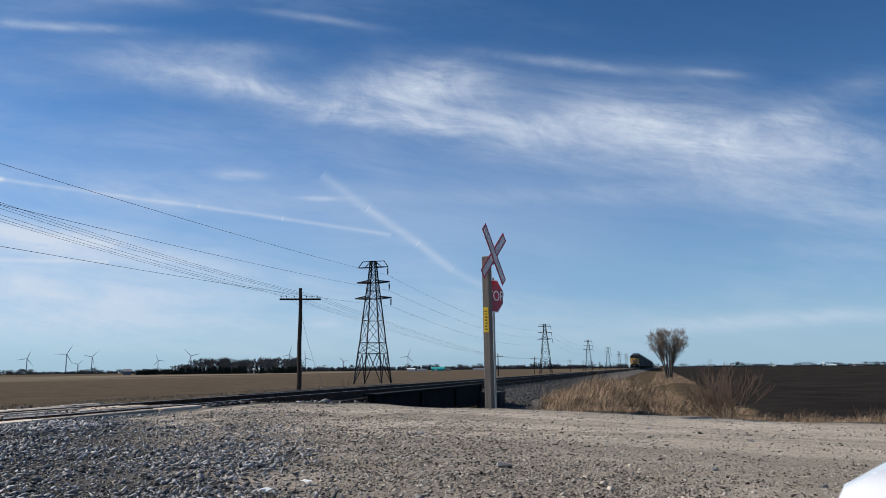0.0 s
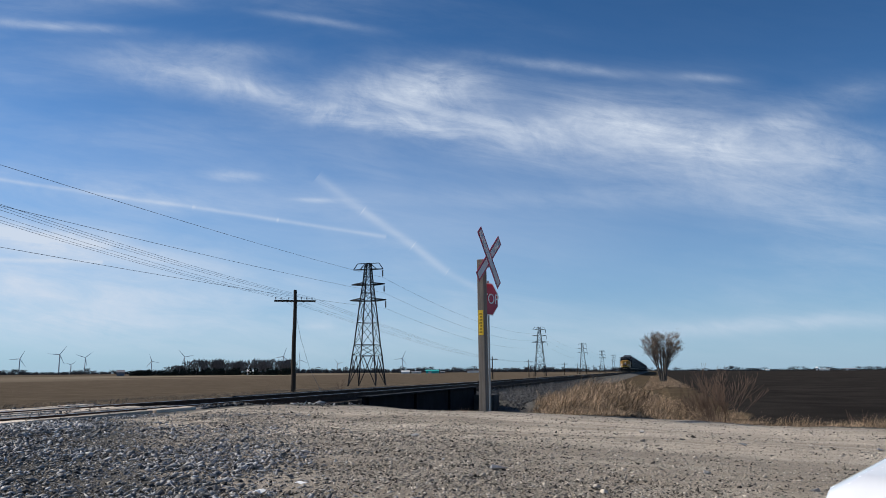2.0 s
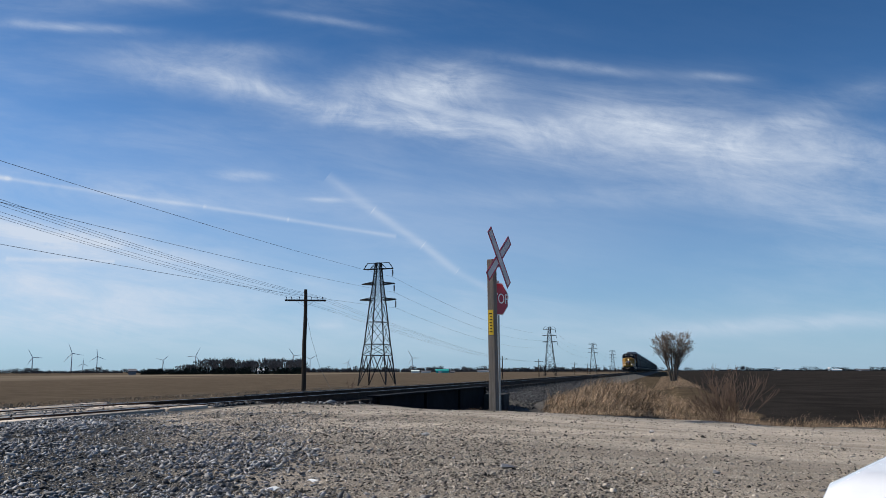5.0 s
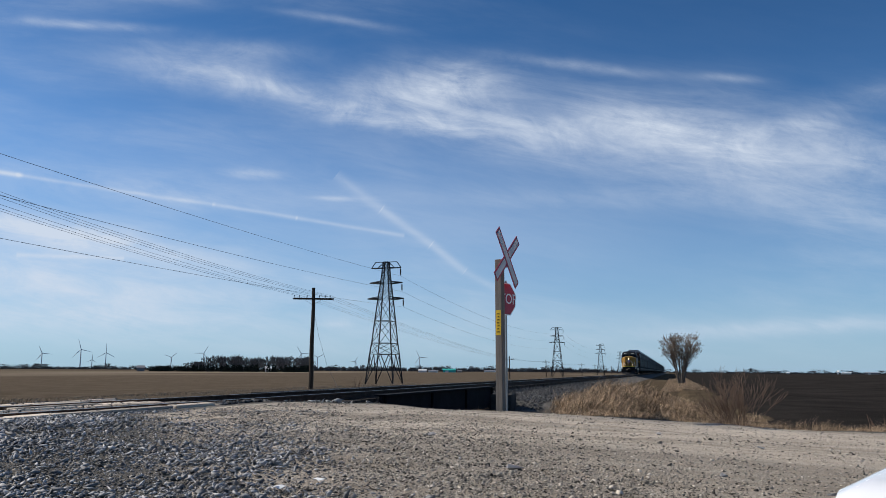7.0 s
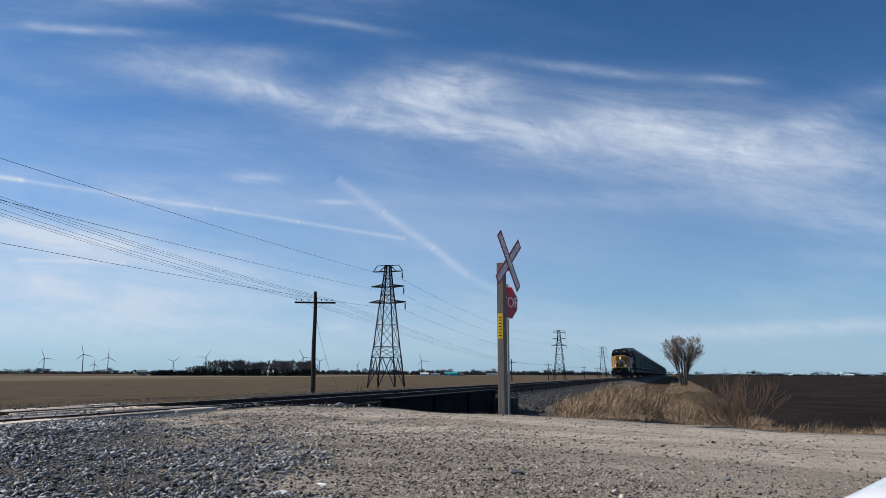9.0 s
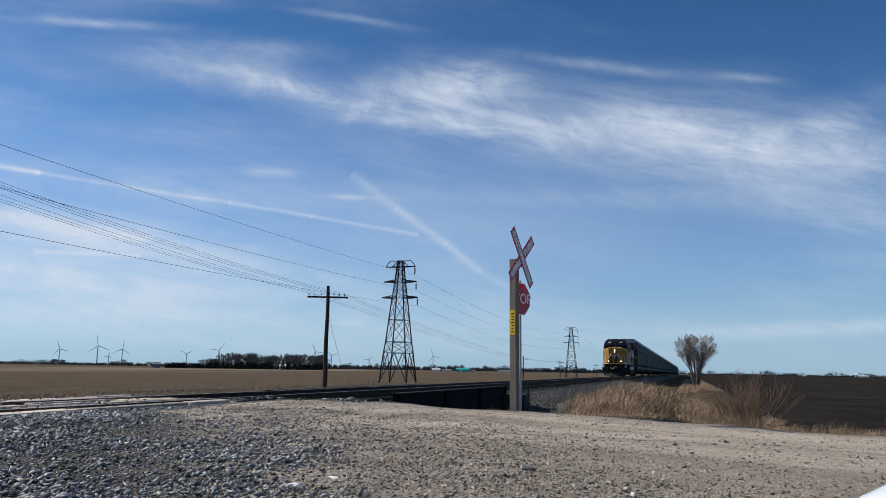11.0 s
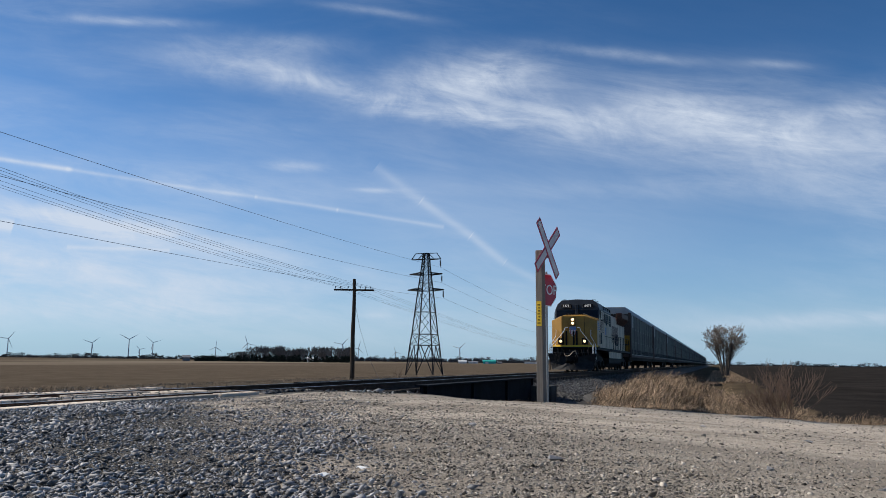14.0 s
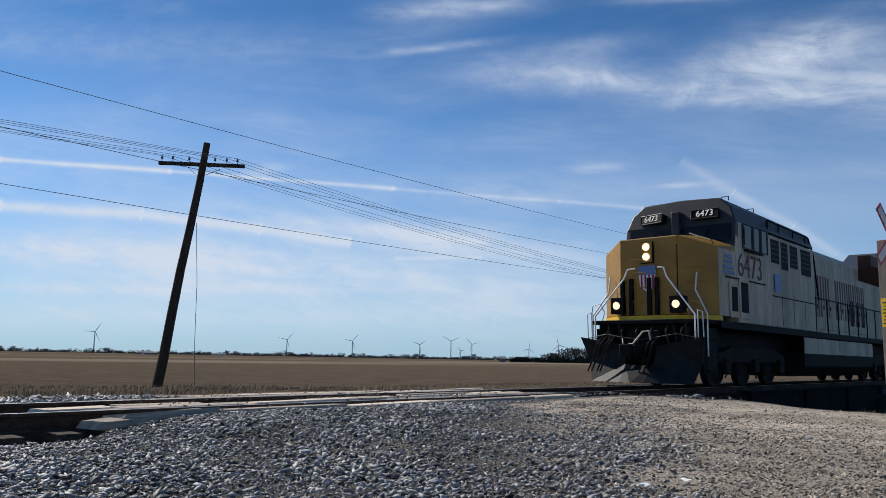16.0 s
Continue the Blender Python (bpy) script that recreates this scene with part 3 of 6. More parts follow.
def build_bridge():
    b = thing("girder_bridge", pose(TX, 0, 0), "dark painted plate girder bridge carrying the track over a drain", "bridge", kind="structure")
    for side in (-1, 1):
        x = side * 1.75
        g = part("girder", Geo().box(x - 0.02, x + 0.02, 18.5, 31.0, -1.15, -0.06), GIRDER, b)
        for z in (-1.15, -0.06):
            part("flange", Geo().box(x - 0.17, x + 0.17, 18.5, 31.0, z - 0.02, z + 0.02), GIRDER, g)
        for i in range(4):
            y = 18.7 + i * 4.05
            part("stiffener", Geo().box(x - 0.1, x + 0.1, y - 0.012, y + 0.012, -1.13, -0.08), GIRDER, g)
    for y in (17.6, 30.8):
        part("abutment", Geo().box(-2.6, 2.6, y, y + 1.1, -3.0, -0.36), principled("dark_concrete", (0.07, 0.066, 0.06), 0.9, vary=0.3, scale=2), b, bevel=0.03)
    part("deck", Geo().box(-1.6, 1.6, 18.5, 31.0, -0.5, -0.36), TIE, b)
    return b


def build_crossing():
    c = thing("plank_crossing", pose(TX, 0, 0), "bleached timber plank road crossing between and beside the rails", "level crossing", kind="structure")
    rng = random.Random(8)
    for x in (-1.53, -1.28, -1.03, -0.5, -0.25, 0.0, 0.25, 0.5, 1.02):
        y = 3.7 + rng.uniform(0, 0.7)
        while y < 12.2:
            ln = min(rng.choice((1.2, 1.8, 2.4, 3.0)), 12.7 - y)
            w0, w1, w2, w3 = (rng.uniform(0.1, 0.122) for i in range(4))
            g = Geo().hexa([(-w0, rng.uniform(-0.05, 0.05), -0.16), (w1, rng.uniform(-0.06, 0.06), -0.16), (w2, ln - rng.uniform(0.01, 0.1), -0.16), (-w3, ln - rng.uniform(0.01, 0.1), -0.16), (-w0, rng.uniform(-0.03, 0.1), 0), (w1, rng.uniform(-0.03, 0.1), 0), (w2, ln - rng.uniform(0.01, 0.14), 0), (-w3, ln - rng.uniform(0.01, 0.14), 0)])
            part("plank", g, PLANK, c, at=pose(x + rng.uniform(-0.008, 0.008), y, -0.018 + rng.uniform(-0.045, 0.018), rng.uniform(-0.5, 0.5), rng.uniform(-3, 3), rng.uniform(-0.3, 0.3)), bevel=0.012)
            y += ln
    for x, y, z, rx, ry, rz, ln in ((1.3, 3.25, -0.07, 2.5, 6, 9, 1.5), (1.18, 3.5, -0.02, 1.0, -7, 5, 1.3), (1.42, 3.75, -0.1, 2, 4, 12, 1.2), (0.4, 3.2, -0.05, 1.5, 3, 3, 1.0), (1.25, 2.75, -0.28, 0, 8, -30, 0.5), (-0.2, 3.3, -0.04, 1, 3, -3, 0.9)):
        part("broken_plank", Geo().poly([(-0.11, 0.0, -0.07), (0.1, 0.12, -0.07), (0.1, ln, -0.07), (-0.11, ln - 0.1, -0.07), (-0.1, 0.05, 0.0), (0.09, 0.2, 0.0), (0.1, ln, 0.0), (-0.11, ln - 0.07, 0.0)], [(0, 3, 2, 1), (4, 5, 6, 7), (0, 1, 5, 4), (1, 2, 6, 5), (2, 3, 7, 6), (3, 0, 4, 7)]), PLANK, c, "splintered loose plank end", at=pose(x, y, z, rx, ry, rz))
    return c


# ---- poles and wires ----
POLE_X = -23.7
FAR_POLE_X = -41.5
POLES = [(POLE_X, 12.52, 8.2), (POLE_X, 48.5, 6.95)] + [(FAR_POLE_X, y, 5.9) for y in (203, 265, 374.5, 439, 500, 560, 621, 735)]


def telegraph_pole(x, y, h, lean=0.0, turn=0.0):
    z = hz(x, y)
    p = thing("telegraph_pole", pose(x, y, z), "dark weathered timber telegraph pole with one crossarm" + (", leaning over" if lean else ""), "utility pole", "poles along the track")
    p.matrix_basis = pose(x, y, z) @ Matrix.Rotation(radians(lean), 4, Vector((-math.sin(radians(42)), math.cos(radians(42)), 0))) @ pose(0, 0, 0, 0, 0, turn)
    shaft = Geo()
    shaft.taper([(0.02 * math.sin(i * 1.7), 0.015 * math.cos(i * 2.1), -0.4 + (h + 0.4) * i / 6) for i in range(7)], [0.17 - 0.01 * i for i in range(7)])
    part("shaft", shaft, POLEWOOD, p)
    level = Matrix.Translation((0, 0, h - 0.78)) @ Matrix.Rotation(radians(-lean), 4, "Y") @ Matrix.Translation((0, 0, 0.78 - h))
    part("crossarm", Geo().beam((-1.4, -0.14, h - 0.78), (1.4, -0.14, h - 0.78), 0.1, 0.12), POLEWOOD, p, bevel=0.01, at=level)
    for s in (-1, 1):
        part("brace", Geo().beam((s * 0.62, -0.16, h - 0.83), (0, -0.16, h - 1.23), 0.03, 0.01), RUST, p)
    for x in INS:
        part("insulator", Geo().tube((x, -0.14, h - 0.72), (x, -0.14, h - 0.61), 0.012).tube((x, -0.14, h - 0.63), (x, -0.14, h - 0.53), 0.045, 0.025), GLASSY, p, at=level)
    return p, level


INS = (-1.3, -0.95, -0.42, 0.42, 0.8, 1.15)


def wire(name, a, b, sag, r, label, group, n=24):
    g = Geo()
    a, b = Vector(a), Vector(b)
    pts = [a.lerp(b, i / n) - Vector((0, 0, 4 * sag * (i / n) * (1 - i / n))) for i in range(n + 1)]
    g.path(pts, r, 4)
    return tagged(part(name, g, WIRE), label, "wire", group)


def build_poles():
    tips = []
    for i, (px, y, h) in enumerate(POLES):
        p, level = telegraph_pole(px, y, h, 8.0 if i == 0 else 0.0, (48.0, 22.0, 8.0)[min(i, 2)])
        tips.append([p.matrix_basis @ level @ Vector((x, -0.14, h - 0.53)) for x in INS])
    tips.insert(0, [Vector((POLE_X + x, -28, 5.9)) for x in INS])
    for k in range(5):
        for a, b in zip(tips[k], tips[k + 1]):
            wire("telegraph_wire", a, b, 0.35 + 0.3 * ((k == 2) + (k == 4)), 0.007, "thin dark line wire strung between telegraph poles", "telegraph wires")


def build_loose_wires():
    (_, y0, h0), (_, y1, h1) = POLES[0], POLES[1]
    z0, z1 = hz(POLE_X, y0), hz(POLE_X, y1)
    for pts in ([(POLE_X + 0.72, y0 + 0.62, z0 + 5.4), (POLE_X + 0.82, y0 + 0.72, z0 + 3.4), (POLE_X + 0.8, y0 + 0.78, z0 + 1.5), (POLE_X + 0.85, y0 + 0.85, z0 - 0.05)],
                [(POLE_X + 0.1, y1, z1 + 5.2), (POLE_X + 0.4, y1 + 0.2, z1 + 3.6), (POLE_X + 1.0, y1 + 0.4, z1 + 1.6), (POLE_X + 1.8, y1 + 0.7, z1 - 0.05)]):
        tagged(part("loose_wire", Geo().path(pts, 0.009, 4), WIRE), "thin loose wire hanging down beside a telegraph pole", "wire", "loose wires")


PYLON_X = -40.4
PYLON_Y = [106.7 + 178 * i for i in range(8)]


def build_pylon():
    """One four-legged lattice tower, 18 m high, with three pairs of arms."""
    p = thing("lattice_pylon", pose(PYLON_X, PYLON_Y[0], -1.51), "dark steel lattice pylon with three pairs of arms", "pylon", "pylons across the field")
    levels = [(0, 2.12), (4.36, 1.69), (5.97, 1.48), (9.2, 1.19), (12.4, 0.88), (13.6, 0.75), (14.8, 0.62), (16.0, 0.51), (17.1, 0.42), (18.0, 0.34)]
    cs = [(-1, -1), (1, -1), (1, 1), (-1, 1)]
    for sx, sy in cs:
        ring = [(-0.07, -0.07), (0.07, -0.07), (0.07, 0.07), (-0.07, 0.07)]
        pts = [(sx * w + u, sy * w + v, z) for z, w in levels for u, v in ring]
        quads = [(4 * i + k, 4 * i + (k + 1) % 4, 4 * i + 4 + (k + 1) % 4, 4 * i + 4 + k) for i in range(len(levels) - 1) for k in range(4)]
        part("leg", Geo().poly(pts, quads + [(3, 2, 1, 0), tuple(range(len(pts) - 4, len(pts)))]), PYLON, p)
    for k in range(4):
        (ax, ay), (bx, by) = cs[k], cs[(k + 1) % 4]
        def brace(q, r, w):
            part("brace", Geo().beam(q, r, w), PYLON, p)

        for i, ((z0, w0), (z1, w1)) in enumerate(zip(levels, levels[1:])):
            if i == 0:
                mx, my = (ax + bx) / 2 * w1, (ay + by) / 2 * w1
                for (sx, sy) in ((ax, ay), (bx, by)):
                    brace((sx * w0, sy * w0, z0), (mx, my, z1), 0.1)
                    brace((sx * w1, sy * w1, z1), ((sx * w0 + mx) / 2, (sy * w0 + my) / 2, (z0 + z1) / 2), 0.07)
            else:
                brace((ax * w0, ay * w0, z0), (bx * w1, by * w1, z1), 0.06)
                brace((bx * w0, by * w0, z0), (ax * w1, ay * w1, z1), 0.06)
            brace((ax * w1, ay * w1, z1), (bx * w1, by * w1, z1), 0.075)
    for z, w, r in ((12.4, 2.84, 0.88), (14.75, 2.58, 0.62)):
        for s in (-1, 1):
            for q in (-1, 1):
                part("arm", Geo().beam((s * r, q * r, z), (s * w, 0, z + 0.1), 0.12), PYLON, p)
                part("arm", Geo().beam((s * r, q * r, z + 0.34), (s * w, 0, z + 0.14), 0.12), PYLON, p)
            part("arm_tie", Geo().beam((s * (r + w) / 2, -r / 2, z + 0.05), (s * (r + w) / 2, r / 2, z + 0.05), 0.07), PYLON, p)
    for s in (-1, 1):
        for q in (-1, 1):
            part("arm", Geo().beam((s * 0.42, q * 0.42, 17.1), (s * 2.33, 0, 17.1), 0.12), PYLON, p)
            part("arm_tie", Geo().beam((s * 0.36, q * 0.36, 17.95), (s * 1.35, 0, 17.1), 0.06), PYLON, p)
        part("arm", Geo().beam((s * 2.33, 0, 17.1), (s * 1.7, 0, 18.0), 0.1), PYLON, p)
    part("top_frame", Geo().beam((-1.7, 0, 18.0), (1.7, 0, 18.0), 0.1), PYLON, p)
    for x, z in HANG:
        g = Geo()
        for i in range(7):
            g.tube((x, 0, z - 0.15 - i * 0.12), (x, 0, z - 0.25 - i * 0.12), 0.14, 0.06, 8)
        g.tube((x, 0, z), (x, 0, z - 1.15), 0.03)
        part("insulator_string", g, GLASSY, p)
    for y in PYLON_Y[1:]:
        copy_thing(p, pose(PYLON_X, y, -1.51))


HANG = ((2.28, 17.0), (2.52, 14.7), (2.78, 12.4))


def build_conductors():
    for i, y in enumerate(PYLON_Y[:4]):
        for x, z in HANG:
            h = z - 1.15 - 1.51
            if i == 0:
                wire("power_line", (PYLON_X + x, y, h), (PYLON_X + 8 + x, -40, h - 2.7), 1.1, 0.015, "dark high voltage conductor sagging between pylons", "power lines", 40)
            else:
                wire("power_line", (PYLON_X + x, y, h), (PYLON_X + x, y - 178, h), 2.9, 0.015, "dark high voltage conductor sagging between pylons", "power lines", 40)


# ---- crossing sign ----
def text_mesh(body, size, depth=0.002):
    cu = bpy.data.curves.new("text", "FONT")
    cu.body, cu.size, cu.align_x, cu.align_y, cu.extrude = body, size, "CENTER", "CENTER", depth
    ob = bpy.data.objects.new("text", cu)
    me = bpy.data.meshes.new_from_object(ob)
    bpy.data.objects.remove(ob)
    bpy.data.curves.remove(cu)
    return me


def build_crossbuck():
    x, y = -3.01, 13.94
    z = hz(x, y)
    s = thing("railway_crossing_sign", pose(x, y, z, 0, -0.6, 76.0), "red and white crossbuck and stop sign on weathered timber post", "sign")
    part("post", Geo().box(-0.071, 0.071, -0.066, 0.066, -0.5, 2.77), POSTWOOD, s, bevel=0.008)
    for ang in (50.5, -39.5):
        m = pose(0, -0.155 - (0.006 if ang > 0 else 0), 2.79) @ Matrix.Rotation(radians(ang), 4, "Y")
        bl = part("blade", Geo().box(-0.63, 0.63, -0.003, 0.003, -0.1, 0.1), RED, s, "white crossbuck blade with red border", at=m)
        part("face", Geo().box(-0.59, 0.59, -0.0055, -0.0035, -0.06, 0.06), PINKWHITE, bl)
    part("bracket", Geo().box(-0.05, 0.05, -0.153, -0.066, 2.62, 2.75), SIGNBACK, s)
    r = 0.3 / math.cos(math.pi / 8)
    octagon = [(r * math.cos(math.pi / 8 + i * math.pi / 4), r * math.sin(math.pi / 8 + i * math.pi / 4)) for i in range(8)]
    st = part("stop_sign", Geo().prism(octagon, -0.003, 0.003), WHITE, s, "red octagonal stop sign", at=pose(0.24, -0.015, 2.05, 0, 0, -9))
    part("face", Geo().prism([(u * 0.945, v * 0.945) for u, v in octagon], -0.0055, -0.0035), RED, st)
    t = text_mesh("STOP", 0.27)
    t.materials.append(WHITE)
    part("lettering", t, WHITE, st, at=pose(0, -0.007, 0, 90, 0, 0))
    part("label_plate", Geo().box(-0.075, -0.0725, -0.05, 0.05, 1.37, 1.83), LABELYELLOW, s, "yellow notice plate with faint writing")
    for i in range(7):
        part("writing_bar", Geo().box(-0.0775, -0.0758, -0.028 + 0.006 * (i % 2), 0.03 - 0.008 * (i % 3), 1.42 + i * 0.055, 1.437 + i * 0.055), BLACK, s)
    part("sign_pole", Geo().tube((0.27, 0.01, -0.4), (0.27, 0.01, 2.4), 0.02, n=10), SIGNBACK, s, "thin metal sign post")
    return s


# white sheeting with the pinkish grey of its unlit side put into the colour
PINKWHITE = principled("shaded_white_sheeting", (0.6, 0.55, 0.54), 0.5, vary=0.08, scale=5, bump=0.02)


build_track()
build_bridge()
build_crossing()
build_poles()
build_loose_wires()
build_pylon()
build_conductors()
build_crossbuck()


# ---- train ----
SPEED, FRONT_END = 16.8, 17.2      # metres a second, and where the nose stands at the end


def along(offset, speed=SPEED):
    return [(t, pose(TX, FRONT_END + speed * (16 - t) + offset, 0)) for t in (0, 4, 8, 12, 16)]


def wheel_mesh(r):
    g = Geo()
    n = 24
    rings = [(-0.07, r + 0.03), (-0.045, r + 0.03), (-0.04, r), (0.065, r - 0.004), (0.065, r * 0.82), (0.03, r * 0.78), (0.02, r * 0.3), (0.07, r * 0.26), (0.07, 0.001)]
    pts = [(x, q * math.cos(2 * math.pi * i / n), q * math.sin(2 * math.pi * i / n)) for x, q in rings for i in range(n)]
    g.poly(pts, [(k * n + i, k * n + (i + 1) % n, (k + 1) * n + (i + 1) % n, (k + 1) * n + i) for k in range(len(rings) - 1) for i in range(n)])
    me = g.mesh("wheel")
    me.materials.append(UNDER)
    return me


LOCO_WHEELS = []
WINGBROWN = principled("red_brown_wing_paint", (0.1, 0.04, 0.025), 0.6, vary=0.3, scale=2, bump=0.05)


def wheelset(parent, y, r, me, name="wheelset"):
    w = part(name, Geo().tube((-0.75, 0, 0), (0.75, 0, 0), 0.09), UNDER, parent, at=pose(0, y, r))
    for s in (-1, 1):
        part("wheel", me, UNDER, w, at=pose(s * 0.75, 0, 0, 0, 0, 180 if s < 0 else 0))
    return w


def build_locomotive():
    l = thing("locomotive", pose(TX, FRONT_END + SPEED * 16, 0), "yellow and grey diesel freight locomotive with lit headlights", "locomotive")

    def p(name, g, m, label="", bevel=0.0, parent=None, at=None):
        return part(name, g, m, parent or l, label, bevel, at)

    # nose: flat front panel, bevelled cheeks, top sloping back to the windscreen
    b = [(-1.5, 0.6), (-0.75, 0.0), (0.75, 0.0), (1.5, 0.6), (1.5, 1.75), (-1.5, 1.75)]
    tops = [3.36, 3.62, 3.62, 3.36, 3.5, 3.5]
    pts = [(x, y, 1.72) for x, y in b] + [(x, y, z) for (x, y), z in zip(b, tops)] + [(-0.75, 1.4, 3.78), (0.75, 1.4, 3.78)]
    nose = p("nose", Geo().poly(pts, [(0, 1, 7, 6), (1, 2, 8, 7), (2, 3, 9, 8), (3, 4, 10, 9), (4, 5, 11, 10), (5, 0, 6, 11), (7, 8, 13, 12), (8, 9, 10, 13), (6, 7, 12, 11), (10, 11, 12, 13), (5, 4, 3, 2, 1, 0)]), YELLOW, "yellow short hood with bevelled cheeks", 0.025)
    for s in (-1, 1):
        p("nose_side", Geo().box(*sorted((s * 1.5, s * 1.506)), 0.62, 1.75, 1.72, 3.34), GREY, "grey painted side of the nose")
    p("sill_stripe", Geo().prism([(-1.52, 0.58), (-0.77, -0.03), (0.77, -0.03), (1.52, 0.58), (1.52, 0.75), (-1.52, 0.75)], 1.6, 1.71, "z"), principled("bright_yellow_stripe", (0.75, 0.46, 0.02), 0.5, vary=0.1, bump=0.03), "bright yellow sill stripe")
    p("nose_door", Geo().box(0.28, 0.74, -0.014, 0.0, 1.85, 3.3), YELLOW, bevel=0.01, parent=nose)
    p("door_seam", Geo().box(0.752, 0.768, -0.004, 0.02, 1.8, 3.4), BLACK, parent=nose)
    for z in (2.5, 2.85):
        p("cheek_grab_iron", Geo().path([(0.95, 0.12, z), (0.97, 0.06, z), (1.25, 0.28, z), (1.25, 0.36, z)], 0.012), YELLOW, parent=nose)
    p("nose_hatch", Geo().box(-0.6, -0.2, 0.55, 1.0, 3.66, 3.72), YELLOW, parent=nose, bevel=0.01)
    for s in (-1, 1):
        p("top_rail", Geo().path([(s * 1.35, 0.75, 3.42), (s * 1.3, 0.75, 3.55), (s * 0.5, 1.3, 3.86), (s * 0.5, 1.35, 3.76)], 0.014), DARKGREY, parent=nose)
    # headlight box with two lamps
    hb = p("headlight_box", Geo().box(-0.17, 0.17, -0.06, 0.0, 2.98, 3.52), BLACK, "black headlight housing", 0.015)
    p("headlight_rim", Geo().box(-0.15, 0.15, -0.075, -0.06, 3.0, 3.5), YELLOW, parent=hb)
    for z in (3.14, 3.38):
        p("headlight", Geo().tube((0, -0.095, z), (0, -0.07, z), 0.09, n=18), LAMP, "lit headlight", parent=hb)
    # ditch lights
    for x in (-0.78, 0.78):
        y = 0.0
        d = p("ditch_light_box", Geo().box(x - 0.17, x + 0.17, -0.16, 0.12, 1.76, 2.16), BLACK, "black ditch light housing", 0.015)
        p("ditch_light", Geo().tube((x, -0.185, 1.96), (x, -0.16, 1.96), 0.09, n=18), DITCH, "lit ditch light", parent=d)
    # emblem: a plain shield with stripes
    em = p("shield", Geo().prism([(-0.2, 2.9), (0.2, 2.9), (0.23, 2.78), (0.18, 2.4), (0.0, 2.28), (-0.18, 2.4), (-0.23, 2.78)], -0.05, -0.035), WHITE, "plain striped shield emblem")
    p("shield_band", Geo().box(-0.22, 0.22, -0.056, -0.05, 2.7, 2.92), BLUE, parent=em)
    for i in range(4):
        p("shield_stripe", Geo().box(-0.165 + i * 0.1, -0.12 + i * 0.1, -0.056, -0.05, 2.36, 2.7), RED, parent=em)
    # dark uprights and grab irons on the front
    for x in (-0.66, -0.42, 0.06, 0.26):
        p("front_upright", Geo().box(x - 0.05, x + 0.05, -0.1, -0.02, 1.72, 2.62), BLACK, bevel=0.01)
    for z in (2.05, 2.4, 2.75, 3.08):
        p("grab_iron", Geo().path([(-0.4, 0, z), (-0.4, -0.07, z), (0.0, -0.07, z), (0.0, 0, z)], 0.014), YELLOW)
    # pale handrails at the corners
    for s in (-1, 1):
        p("corner_handrail", Geo().path([(s * 0.3, -0.1, 2.86), (s * 0.48, -0.14, 2.84), (s * 0.56, -0.16, 2.62), (s * 1.3, -0.3, 1.7), (s * 1.3, -0.3, 1.05)], 0.02), PALE, "pale bent handrail")
        p("corner_handrail", Geo().path([(s * 1.15, 0.2, 2.72), (s * 1.15, 0.1, 2.3), (s * 1.5, -0.08, 1.72), (s * 1.5, -0.08, 0.75)], 0.02), PALE, "pale bent handrail")
        p("coupling_lever", Geo().path([(s * 1.45, -0.42, 1.15), (s * 0.9, -0.45, 1.25), (s * 0.5, -0.5, 1.18), (0.0, -0.5, 1.12)], 0.012), DARKGREY)
    # front platform, pilot and plow
    p("front_platform", Geo().box(-1.45, 1.45, -0.22, 0.75, 1.5, 1.6), BLACK, bevel=0.02)
    p("pilot_plate", Geo().box(-1.4, 1.4, 0.05, 0.13, 0.5, 1.5), BLACK, bevel=0.02)
    p("draft_box", Geo().box(-0.4, 0.4, -0.3, 0.1, 0.6, 1.35), BLACK, bevel=0.03)
    for x in (-1.0, -0.72, 0.72, 1.0):
        p("anticlimber_web", Geo().prism([(0.05, 1.5), (-0.2, 1.5), (-0.12, 1.25), (0.05, 0.9)], x - 0.02, x + 0.02, "x"), DARKGREY)
    for s in (-1, 1):
        p("end_railing", Geo().path([(s * 1.42, -0.2, 1.6), (s * 1.42, -0.24, 1.95), (s * 1.2, -0.24, 2.02), (s * 1.08, -0.22, 1.8), (s * 1.16, -0.2, 1.6)], 0.014), PALE if s < 0 else YELLOW)
        p("end_railing", Geo().path([(s * 1.5, -0.3, 1.1), (s * 1.5, -0.34, 1.75), (s * 1.38, -0.34, 1.8), (s * 1.38, -0.32, 1.1)], 0.014), PALE)
    for k in range(6):
        x = -0.95 + 0.38 * k
        p("mu_hose", Geo().path([(x, -0.2, 1.42), (x + 0.05, -0.4, 1.3), (x + 0.14, -0.42, 1.05), (x + 0.2, -0.3, 0.98)], 0.02), UNDER)
    plow = Geo()
    for s in (-1, 1):
        top = [(s * 0.42, -0.45, 0.98), (s * 1.6, -0.5, 1.18), (s * 0.36, -0.5, 0.55), (s * 1.45, -0.3, 0.6), (s * 0.3, -0.95, 0.12), (s * 1.3, -0.5, 0.12)]
        plow.poly(top + [(a, y + 0.05, z) for a, y, z in top], [(0, 1, 3, 2), (2, 3, 5, 4), (6, 8, 9, 7), (8, 10, 11, 9), (0, 2, 8, 6), (2, 4, 10, 8), (1, 7, 9, 3), (3, 9, 11, 5), (0, 6, 7, 1), (4, 5, 11, 10)])
